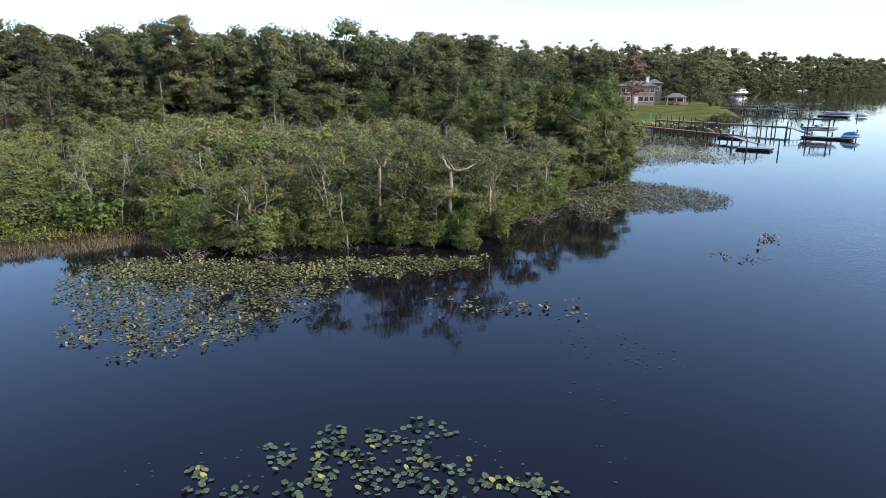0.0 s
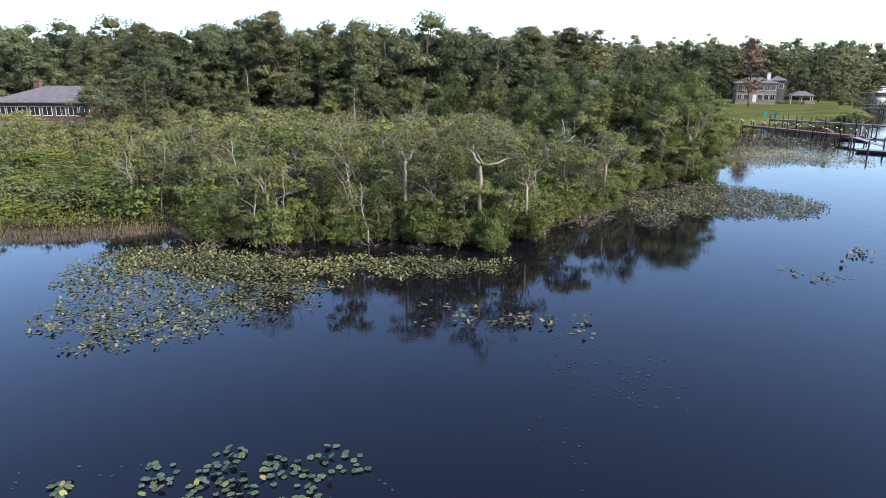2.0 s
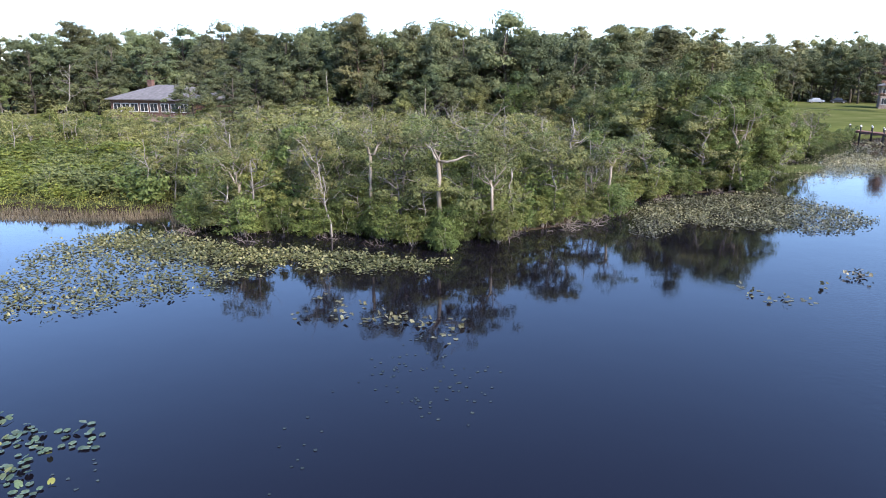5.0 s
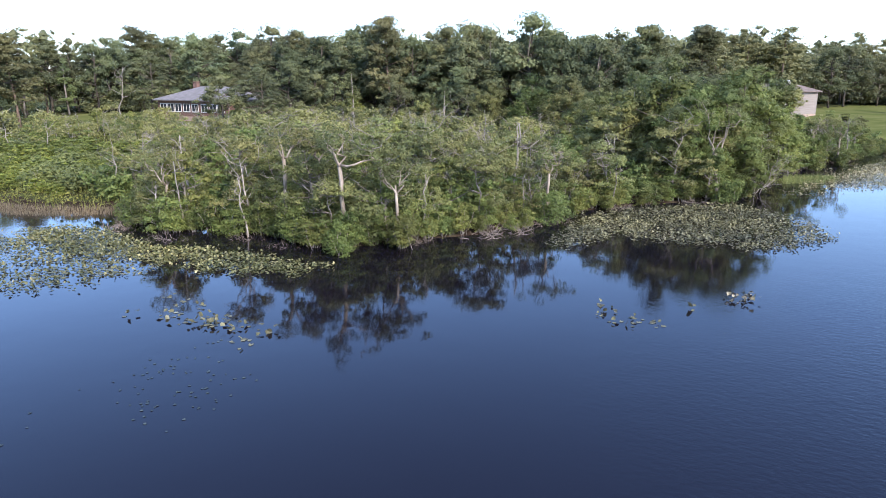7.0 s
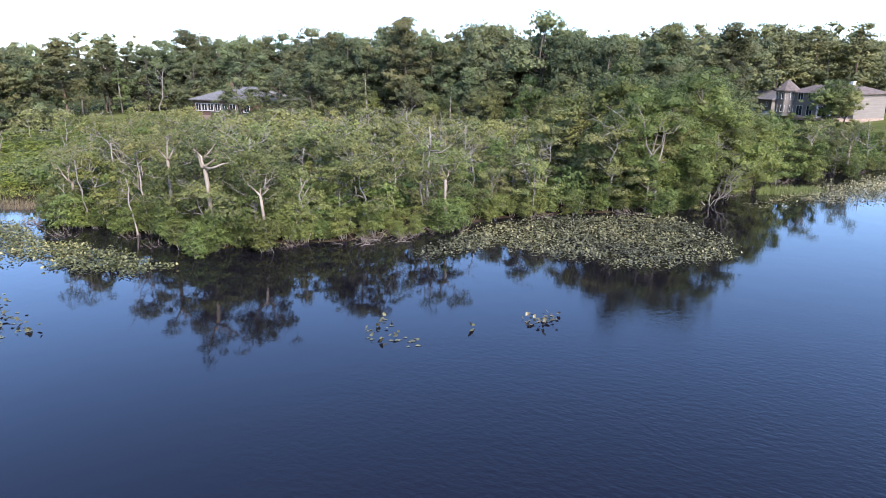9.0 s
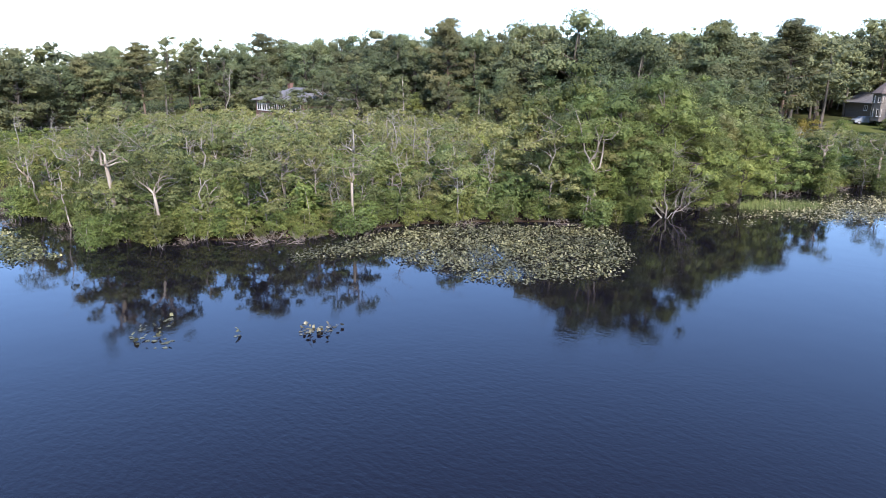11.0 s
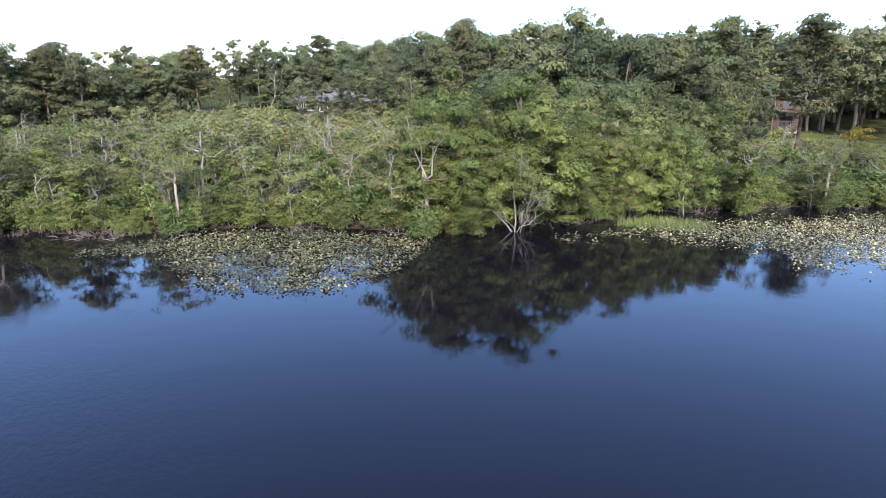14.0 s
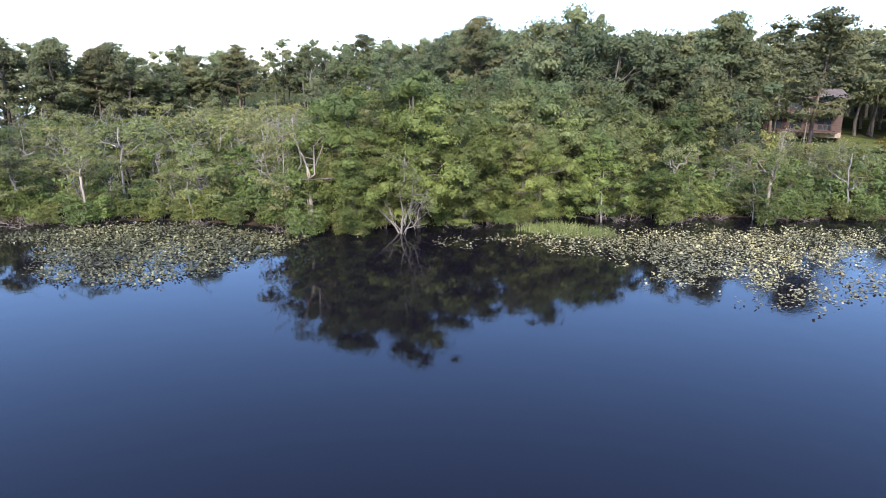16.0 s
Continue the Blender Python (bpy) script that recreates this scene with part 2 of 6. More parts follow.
def water_material():
    m, nt, bsdf = nodes_of("river_water")
    bsdf.inputs["Base Color"].default_value = (0.0050, 0.0040, 0.0066, 1)
    bsdf.inputs["Roughness"].default_value = 0.03
    bsdf.inputs["IOR"].default_value = 1.333
    tc = nt.nodes.new("ShaderNodeTexCoord")
    away = nt.nodes.new("ShaderNodeVectorMath")
    away.operation = "DISTANCE"
    away.inputs[1].default_value = (36.0, 32.0, 0.0)
    nt.links.new(tc.outputs["Object"], away.inputs[0])
    gust = nt.nodes.new("ShaderNodeMapRange")
    gust.inputs["From Min"].default_value, gust.inputs["From Max"].default_value = 7.0, 21.0
    gust.inputs["To Min"].default_value, gust.inputs["To Max"].default_value = 1.0, 0.0
    nt.links.new(away.outputs["Value"], gust.inputs["Value"])
    far_gust = ramp(nt, noise_node(nt, 0.012, 2.0), [(0.56, (0, 0, 0)), (0.66, (0.6, 0.6, 0.6))])
    wind = mixed(nt, gust.outputs["Result"], far_gust, 1.0, "ADD")
    fine = noise_node(nt, 3.2, 3.0, 0.6, stretch=(1.0, 1.7, 1))
    slow = noise_node(nt, 0.5, 2.0)
    sc = nt.nodes.new("ShaderNodeMath")
    sc.operation = "MULTIPLY_ADD"
    nt.links.new(wind, sc.inputs[0])
    sc.inputs[1].default_value, sc.inputs[2].default_value = 0.014, 0.0014
    hi = nt.nodes.new("ShaderNodeMath")
    hi.operation = "MULTIPLY"
    nt.links.new(fine, hi.inputs[0])
    nt.links.new(sc.outputs[0], hi.inputs[1])
    sl = nt.nodes.new("ShaderNodeMath")
    sl.operation = "MULTIPLY_ADD"
    nt.links.new(slow, sl.inputs[0])
    sl.inputs[1].default_value = 0.006
    nt.links.new(hi.outputs[0], sl.inputs[2])
    b = nt.nodes.new("ShaderNodeBump")
    b.inputs["Strength"].default_value = 1.0
    b.inputs["Distance"].default_value = 1.0
    nt.links.new(sl.outputs[0], b.inputs["Height"])
    nt.links.new(b.outputs["Normal"], bsdf.inputs["Normal"])
    return m


M_GLASS = glass_material()
M_WATER = water_material()


# ---- mesh tools ----
class Build:
    """Gathers vertices and faces of one mesh."""

    def __init__(self):
        self.v, self.f, self.n = [], [], 0

    def add(self, verts, faces):
        verts = np.asarray(verts, float).reshape(-1, 3)
        self.v.append(verts)
        self.f.extend([tuple(int(i) + self.n for i in f) for f in faces])
        self.n += len(verts)
        return self

    def box(self, c, s, rz=0.0, taper=1.0):
        """A box with its middle at c and sides s, turned rz degrees; the top is scaled by taper."""
        hx, hy, hz = s[0] / 2, s[1] / 2, s[2] / 2
        p = np.array([(-hx, -hy, -hz), (hx, -hy, -hz), (hx, hy, -hz), (-hx, hy, -hz),
                      (-hx * taper, -hy * taper, hz), (hx * taper, -hy * taper, hz), (hx * taper, hy * taper, hz), (-hx * taper, hy * taper, hz)])
        a = radians(rz)
        q = p.copy()
        q[:, 0] = p[:, 0] * math.cos(a) - p[:, 1] * math.sin(a)
        q[:, 1] = p[:, 0] * math.sin(a) + p[:, 1] * math.cos(a)
        return self.add(q + np.array(c), [(0, 3, 2, 1), (4, 5, 6, 7), (0, 1, 5, 4), (1, 2, 6, 5), (2, 3, 7, 6), (3, 0, 4, 7)])

    def tube(self, pts, radii, sides=5):
        """A bent round rod through pts."""
        pts = [Vector(p) for p in pts]
        base = self.n
        rings = []
        for i, p in enumerate(pts):
            d = (pts[min(i + 1, len(pts) - 1)] - pts[max(i - 1, 0)]).normalized()
            u = d.cross(Vector((0.31, 0.95, 0.05)) if abs(d.z) > 0.5 else Vector((0, 0, 1))).normalized()
            w = d.cross(u)
            for k in range(sides):
                a = 2 * math.pi * k / sides
                rings.append(p + (u * math.cos(a) + w * math.sin(a)) * radii[i])
        faces = []
        for i in range(len(pts) - 1):
            for k in range(sides):
                a, b = i * sides + k, i * sides + (k + 1) % sides
                faces.append((a, b, b + sides, a + sides))
        faces.append(tuple(range(sides - 1, -1, -1)))
        faces.append(tuple(range((len(pts) - 1) * sides, len(pts) * sides)))
        return self.add([tuple(r) for r in rings], faces)

    def quads(self, verts):
        """verts: N faces x corners x 3."""
        n, k = verts.shape[:2]
        base = np.arange(n)[:, None] * k + np.arange(k)[None, :]
        return self.add(np.asarray(verts).reshape(-1, 3), base.tolist())

    def mesh(self, name, material, smooth=False):
        me = bpy.data.meshes.new(name)
        me.from_pydata(np.concatenate(self.v).tolist(), [], self.f)
        me.materials.append(material)
        if smooth:
            me.polygons.foreach_set("use_smooth", [True] * len(me.polygons))
        me.update()
        return me


def part(name, data, parent, label="", at=None):
    """One mesh object under a thing or a part."""
    ob = new(name, data)
    ob.parent = parent
    if at is not None:
        ob.matrix_basis = at
    if label:
        ob["label"] = label
    return ob


def unit(a):
    return a / np.maximum(np.linalg.norm(a, axis=-1, keepdims=True), 1e-6)


def leaf_blades(rng, c, out, length, width, wild=0.42):
    """Small pointed leaves at c whose faces look roughly along out."""
    n = len(c)
    nrm = unit(out + rng.normal(0, wild, (n, 3)))
    u = unit(np.cross(nrm, rng.normal(0, 1, (n, 3))))
    w = np.cross(nrm, u)
    L = (length * rng.uniform(0.6, 1.4, n))[:, None]
    W = (width * rng.uniform(0.6, 1.4, n))[:, None]
    return np.stack([c - u * L * 0.4 + w * W * 0.6, c - u * L * 0.4 - w * W * 0.6, c + u * L * 0.6], 1)


def blob_leaves(rng, blobs, count, length, width, top=0.25, inner=0.72, flat=0.0):
    """Leaves over uneven clumps, on the outside of the crown that the clumps make. blobs: rows of x, y, z, rx, rz."""
    b = np.array(blobs, float)
    size = np.stack([b[:, 3], b[:, 3], b[:, 4]], 1)
    wgt = b[:, 3] * (b[:, 3] + b[:, 4]) * rng.uniform(0.6, 1.4, len(b))
    centre = np.average(b[:, :3], 0, wgt)
    lump = unit(rng.normal(0, 1, (2, len(b), 3)))
    got = []
    while sum(len(g[0]) for g in got) < count:
        n = count
        k = rng.choice(len(b), n, p=wgt / wgt.sum())
        d = unit(rng.normal(0, 1, (n, 3)))
        low = d[:, 2] < -top
        d[low, 2] *= rng.uniform(-1, 0.6, low.sum())
        d = unit(d)
        bulge = 1 + 0.2 * np.sin(5 * (d * lump[0, k]).sum(1) + k) + 0.14 * np.sin(9 * (d * lump[1, k]).sum(1) + 2 * k)
        r = rng.uniform(inner, 1.02, n) * bulge
        c = b[k, :3] + d * size[k] * r[:, None]
        deep = np.zeros(n, bool)
        for j in range(len(b)):
            deep |= (((c - b[j, :3]) / size[j]) ** 2).sum(1) < 0.42
        facing = (unit(c - centre) * d).sum(1)
        keep = ~deep & (facing > rng.uniform(-0.75, 0.15, n)) | (rng.uniform(0, 1, n) < 0.03)
        got.append((c[keep], d[keep]))
    c, out = np.concatenate([g[0] for g in got])[:count], np.concatenate([g[1] for g in got])[:count].copy()
    out[:, 2] = out[:, 2] * (1 - flat) + 0.35 + flat
    return leaf_blades(rng, c, out, length, width)


GOLD = (1 + 5 ** 0.5) / 2
ICO = unit(np.array([(-1, GOLD, 0), (1, GOLD, 0), (-1, -GOLD, 0), (1, -GOLD, 0), (0, -1, GOLD), (0, 1, GOLD), (0, -1, -GOLD), (0, 1, -GOLD), (GOLD, 0, -1), (GOLD, 0, 1), (-GOLD, 0, -1), (-GOLD, 0, 1)], float))
ICO_FACES = np.array([(0, 11, 5), (0, 5, 1), (0, 1, 7), (0, 7, 10), (0, 10, 11), (1, 5, 9), (5, 11, 4), (11, 10, 2), (10, 7, 6), (7, 1, 8), (3, 9, 4), (3, 4, 2), (3, 2, 6), (3, 6, 8), (3, 8, 9), (4, 9, 5), (2, 4, 11), (6, 2, 10), (8, 6, 7), (9, 8, 1)])
OCTA = np.array([(1, 0, 0), (-1, 0, 0), (0, 1, 0), (0, -1, 0), (0, 0, 1), (0, 0, -1)], float)
OCTA_FACES = np.array([(0, 2, 4), (2, 1, 4), (1, 3, 4), (3, 0, 4), (2, 0, 5), (1, 2, 5), (3, 1, 5), (0, 3, 5)])


def thick_inside(build, rng, blobs, size, fine=True):
    """The close, ragged mass of leaves inside each clump, through which no sky shows."""
    form, faces = (ICO, ICO_FACES) if fine else (OCTA, OCTA_FACES)
    b = np.array(blobs, float)
    n, k = len(b), len(form)
    rad = np.stack([b[:, 3], b[:, 3], b[:, 4]], 1) * size
    a = rng.uniform(0, 6.28, n)
    turned = np.stack([form[None, :, 0] * np.cos(a)[:, None] - form[None, :, 1] * np.sin(a)[:, None], form[None, :, 0] * np.sin(a)[:, None] + form[None, :, 1] * np.cos(a)[:, None],
                       np.repeat(form[None, :, 2], n, 0)], -1)
    v = b[:, None, :3] + turned * rad[:, None, :] * rng.uniform(0.72, 1.18, (n, k, 1))
    build.quads(v[:, faces].reshape(-1, 3, 3) + rng.normal(0, 0.12, (n * len(faces), 3, 3)) * np.repeat(rad[:, None, :], len(faces), 0))


def crooked(rng, a, b, n, amount):
    """A wavering line from a to b."""
    a, b = np.array(a, float), np.array(b, float)
    t = np.linspace(0, 1, n)[:, None]
    p = a + (b - a) * t
    p[1:-1] += rng.normal(0, amount, (n - 2, 3)) * np.linalg.norm(b - a)
    return p


# ---- plant kinds: each builder gives a thing with its parts, standing at the origin ----
class Kind:
    """One grown form of a plant: its parts are meshed once and shared by every plant of that form."""

    def __init__(self, name, label, category, pieces):
        self.name, self.label, self.category = name, label, category
        self.pieces = [(n, np.concatenate(b.v), b.f, m, s) for n, b, m, s in pieces]
        self.meshes = None

    def stand(self, m, group=""):
        if self.meshes is None:
            self.meshes = []
            for n, v, f, mat, soft in self.pieces:
                me = bpy.data.meshes.new(n)
                me.from_pydata(v.tolist(), [], f)
                me.materials.append(mat)
                if soft:
                    me.polygons.foreach_set("use_smooth", [True] * len(me.polygons))
                self.meshes.append((n, me))
        ob = tagged(new(self.name), self.label, self.category, group)
        ob.matrix_basis = m
        for n, me in self.meshes:
            part(n, me, ob)
        return ob


def plant(kind, label, category, trunk, crown, trunk_mat, crown_mat, crown_name="crown"):
    return Kind(kind, label, category, [("trunk", trunk, trunk_mat, True), (crown_name, crown, crown_mat, False)])


def joined(name, placed, label, category):
    """Plants too many or too deep in the wood to tell apart, as one mesh. placed: rows of kind and pose."""
    verts, faces, slots, mats, n = [], [], [], [], 0
    for kind, m in placed:
        a = np.array(m)
        for _, v, f, mat, _ in kind.pieces:
            if mat not in mats:
                mats.append(mat)
            verts.append(v @ a[:3, :3].T + a[:3, 3])
            faces.extend([tuple(i + n for i in q) for q in f])
            slots.extend([mats.index(mat)] * len(f))
            n += len(v)
    me = bpy.data.meshes.new(name)
    me.from_pydata(np.concatenate(verts).tolist(), [], faces)
    for mat in mats:
        me.materials.append(mat)
    me.polygons.foreach_set("material_index", slots)
    return tagged(new(name, me), label, category, kind="stuff")


def swamp_tree(seed, h, leaves, mat, label, spread=1.0, bare=0.4, kind="swamp_tree", size=0.15, plain=False):
    """A slim, crooked wetland tree: pale trunk, rising limbs, airy clumps of leaves."""
    rng = np.random.default_rng(seed)
    tk, cr = Build(), Build()
    lean = rng.normal(0, 0.07, 2)
    spine = crooked(rng, (0, 0, -0.3), (lean[0] * h, lean[1] * h, h * 0.86), 7, 0.018)
    r0 = 0.012 * h + 0.012
    tk.tube(spine, [r0 * (1 - 0.8 * i / 6) for i in range(7)], 6)
    blobs = [(*spine[-1], h * 0.14 * spread, h * 0.11)]
    for i in range(rng.integers(9, 14)):
        f = rng.uniform(bare, 0.95)
        s = spine[0] + (spine[-1] - spine[0]) * f
        a, reach = rng.uniform(0, 6.28), h * rng.uniform(0.14, 0.32) * spread * (1.2 - 0.5 * f)
        e = s + np.array([math.cos(a) * reach, math.sin(a) * reach, h * rng.uniform(0.03, 0.2)])
        limb = crooked(rng, s, e, 4, 0.06)
        if not plain or i % 3 == 0:
            tk.tube(limb, [r0 * 0.42, r0 * 0.3, r0 * 0.2, r0 * 0.08], 3 if plain else 4)
        blobs.append((*e, h * rng.uniform(0.06, 0.12) * spread, h * rng.uniform(0.05, 0.10)))
        m = s + (e - s) * 0.6 + rng.normal(0, 0.05 * h, 3)
        if i % 2:
            blobs.append((*m, h * rng.uniform(0.05, 0.09) * spread, h * rng.uniform(0.04, 0.08)))
        for j in range(2):
            o = e + rng.normal(0, 0.10 * h, 3) * (1, 1, 0.6)
            if not plain:
                tk.tube([e - (e - s) * 0.3, o], [r0 * 0.12, r0 * 0.04], 3)
            blobs.append((*o, h * rng.uniform(0.035, 0.07) * spread, h * rng.uniform(0.025, 0.055)))
    for i in range(3 if plain else 9):      # bare limbs among the leaves
        s = spine[rng.integers(3, 7)]
        a, reach = rng.uniform(0, 6.28), h * rng.uniform(0.18, 0.36)
        e = s + np.array([math.cos(a) * reach, math.sin(a) * reach, reach * rng.uniform(0.1, 1.2)])
        p = crooked(rng, s, e, 5, 0.09)
        tk.tube(p, [r0 * 0.45, r0 * 0.4, r0 * 0.32, r0 * 0.24, r0 * 0.1], 3 if plain else 4)
        for j in range(0 if plain else 2):
            k = p[rng.integers(2, 5)]
            tk.tube([k, k + rng.normal(0, 0.06 * h, 3) + (0, 0, 0.03 * h)], [r0 * 0.2, r0 * 0.06], 3)
    thick_inside(cr, rng, blobs, 0.4, False)
    cr.quads(blob_leaves(rng, blobs, leaves, size, size * 0.6))
    return plant(kind, label, "tree", tk, cr, M_BARK, mat)


def shrub(seed, h, w, leaves, mat, label, kind="shrub", size=0.13, plain=False):
    """A many-stemmed bush, leafy to the ground, with an uneven outline."""
    rng = np.random.default_rng(seed)
    tk, cr = Build(), Build()
    blobs = []
    for i in range(rng.integers(8, 12)):
        a, r = rng.uniform(0, 6.28), w * 0.5 * rng.uniform(0.1, 0.85)
        top = h * rng.uniform(0.45, 0.92)
        e = np.array([math.cos(a) * r, math.sin(a) * r, top])
        stem = crooked(rng, (e[0] * 0.15, e[1] * 0.15, -0.4), e, 4, 0.05)
        if not plain or i < 2:
            tk.tube(stem, [0.035, 0.028, 0.018, 0.006], 3)
        for f in (0.95, 0.62, 0.32):
            c = e * (0.55 + 0.45 * f, 0.55 + 0.45 * f, f)
            blobs.append((*(c + rng.normal(0, 0.1, 3)), w * rng.uniform(0.12, 0.22), h * rng.uniform(0.09, 0.17)))
    thick_inside(cr, rng, blobs, 0.5, False)
    cr.quads(blob_leaves(rng, blobs, leaves, size, size * 0.6, 0.5))
    return plant(kind, label, "shrub", tk, cr, M_BARK, mat, "foliage")


def pine(seed, h, leaves, mat, label, kind="pine_tree", low=0.36, bark=None, tuft=0.55, plain=False):
    """A tall pine: bare lower trunk, level limbs, flat layered tufts of needles."""
    rng = np.random.default_rng(seed)
    tk, cr = Build(), Build()
    bend = rng.normal(0, 0.03, 2)
    spine = crooked(rng, (0, 0, -0.3), (bend[0] * h, bend[1] * h, h * 0.97), 8, 0.006)
    r0 = 0.0135 * h + 0.03
    tk.tube(spine, [r0 * (1 - 0.85 * i / 7) for i in range(8)], 7)
    blobs = [(*(spine[-1] + (0, 0, -0.1)), h * 0.06, h * 0.035)]
    for f in (0.76, 0.83, 0.89, 0.94):
        c = spine[0] + (spine[-1] - spine[0]) * f
        blobs.append((*(c + rng.normal(0, 0.012 * h, 3)), h * (0.19 - 0.13 * f), h * 0.045))
    n = rng.integers(20, 27)
    for i in range(n):
        f = low + (0.97 - low) * (i + rng.uniform(0, 1)) / n
        s = spine[0] + (spine[-1] - spine[0]) * f
        a = i * 2.4 + rng.uniform(-0.5, 0.5)
        t = (f - low) / (1 - low)
        reach = h * (0.10 + 0.13 * math.sin(math.pi * min(1, 0.25 + 0.75 * t)) * rng.uniform(0.6, 1.25)) * (1.1 - 0.55 * t)
        e = s + np.array([math.cos(a) * reach, math.sin(a) * reach, reach * rng.uniform(0.05, 0.45)])
        limb = crooked(rng, s, e, 4, 0.04)
        if not plain:
            tk.tube(limb, [r0 * 0.3, r0 * 0.22, r0 * 0.14, r0 * 0.05], 4)
        for g in (1.0, 0.72, 0.46):
            c = s + (e - s) * g + rng.normal(0, 0.012 * h, 3)
            blobs.append((*c, h * rng.uniform(0.055, 0.09), h * rng.uniform(0.03, 0.052)))
    for i in range(0 if plain else 5):      # dead stubs below the crown
        f = rng.uniform(low * 0.45, low)
        s = spine[0] + (spine[-1] - spine[0]) * f
        a = rng.uniform(0, 6.28)
        tk.tube([s, s + np.array([math.cos(a), math.sin(a), rng.uniform(-0.2, 0.3)]) * h * rng.uniform(0.04, 0.10)], [r0 * 0.16, r0 * 0.05], 3)
    thick_inside(cr, rng, blobs, 0.5, not plain)
    cr.quads(blob_leaves(rng, blobs, leaves, tuft, tuft * 0.42, 0.3, 0.6, 0.1))
    return plant(kind, label, "tree", tk, cr, bark or M_PINEBARK, mat)


def broadleaf(seed, h, leaves, mat, label, kind="oak_tree", low=0.28, wide=0.30, size=0.34, plain=False):
    """A big leafy tree: forking trunk and a billowing crown of many clumps with gaps."""
    rng = np.random.default_rng(seed)
    tk, cr = Build(), Build()
    spine = crooked(rng, (0, 0, -0.3), (rng.normal(0, 0.04) * h, rng.normal(0, 0.04) * h, h * 0.8), 6, 0.015)
    r0 = 0.016 * h + 0.04
    tk.tube(spine, [r0 * (1 - 0.8 * i / 5) for i in range(6)], 7)
    blobs = [(*(spine[-1] + (0, 0, h * 0.06)), h * 0.12, h * 0.10)]
    for i in range(rng.integers(20, 26)):
        f = rng.uniform(low, 0.95)
        s = spine[0] + (spine[-1] - spine[0]) * f * 0.9
        a = i * 2.4 + rng.uniform(-0.4, 0.4)
        t = (f - low) / (0.95 - low)
        reach = h * wide * rng.uniform(0.55, 1.1) * (0.75 + 0.5 * math.sin(math.pi * t) - 0.45 * t)
        e = s + np.array([math.cos(a) * reach, math.sin(a) * reach, h * rng.uniform(0.05, 0.2)])
        limb = crooked(rng, s, e, 4, 0.05)
        if not plain:
            tk.tube(limb, [r0 * 0.4, r0 * 0.3, r0 * 0.18, r0 * 0.06], 4)
        blobs.append((*e, h * rng.uniform(0.06, 0.125), h * rng.uniform(0.05, 0.09)))
        for j in range(2):
            blobs.append((*(e + rng.normal(0, 0.065 * h, 3)), h * rng.uniform(0.04, 0.075), h * rng.uniform(0.03, 0.055)))
    if kind == "leafy_tree":
        for i in range(16):
            c = spine[0] + (spine[-1] - spine[0]) * rng.uniform(0.12, 1.0) + rng.normal(0, 0.06, 3) * (h, h, 0)
            blobs.append((*c, h * rng.uniform(0.08, 0.13), h * rng.uniform(0.06, 0.11)))
    thick_inside(cr, rng, blobs, 0.6 if plain else 0.55, not plain)
    cr.quads(blob_leaves(rng, blobs, leaves, size, size * 0.62, 0.35))
    return plant(kind, label, "tree", tk, cr, M_BARK if kind == "swamp_tree" else M_DARKBARK, mat)


def conifer(seed, h, leaves, mat, label, kind="cedar_tree"):
    """A narrow, ragged evergreen, leafy to the ground."""
    rng = np.random.default_rng(seed)
    tk, cr = Build(), Build()
    tk.tube([(0, 0, -0.3), (0.02 * h, 0, h * 0.5), (0, 0, h * 0.98)], [0.02 * h, 0.012 * h, 0.003 * h], 6)
    blobs = []
    for i in range(46):
        f = rng.uniform(0.1, 0.98)
        r = h * 0.17 * (1.03 - f) ** 0.75 * rng.uniform(0.6, 1.15)
        a = rng.uniform(0, 6.28)
        blobs.append((math.cos(a) * r, math.sin(a) * r, f * h, h * rng.uniform(0.035, 0.065), h * rng.uniform(0.025, 0.05)))
    cr.quads(blob_leaves(rng, blobs, leaves, 0.3, 0.14, 0.4, 0.5, 0.1))
    return plant(kind, label, "tree", tk, cr, M_BARK, mat)


def snag(seed, h, label, limbs=7, thick=0.022, twigs=2, kind="dead_tree", lean=0.08, mat=None, upright=0.25):
    """A bare, weathered tree with crooked, broken limbs."""
    rng = np.random.default_rng(seed)
    tk = Build()
    spine = crooked(rng, (0, 0, -0.3), (rng.normal(0, lean) * h, rng.normal(0, lean) * h, h), 8, 0.02)
    r0 = thick * h + 0.02
    tk.tube(spine, [r0 * (1 - 0.72 * i / 7) for i in range(8)], 6)
    pieces = [("trunk", tk, mat or M_SNAG, True)]
    for i in range(limbs):
        bt = Build()
        f = rng.uniform(0.4, 0.98)
        k = f * 7
        s = spine[int(k)] + (spine[min(7, int(k) + 1)] - spine[int(k)]) * (k % 1)
        a, reach = rng.uniform(0, 6.28), h * rng.uniform(0.10, 0.34)
        e = s + np.array([math.cos(a) * reach, math.sin(a) * reach, reach * rng.uniform(-0.1, 1.0) * upright * 4])
        path = crooked(rng, s, e, 5, 0.09)
        bt.tube(path, [r0 * 0.42, r0 * 0.36, r0 * 0.27, r0 * 0.18, r0 * 0.07], 5)
        for j in range(twigs):
            p = path[rng.integers(2, 5)]
            o = p + rng.normal(0, 0.09 * h, 3) + (0, 0, 0.05 * h)
            bt.tube(crooked(rng, p, o, 3, 0.1), [r0 * 0.14, r0 * 0.1, r0 * 0.03], 3)
        pieces.append(("limb", bt, mat or M_SNAG, True))
    return Kind(kind, label, "dead tree", pieces)


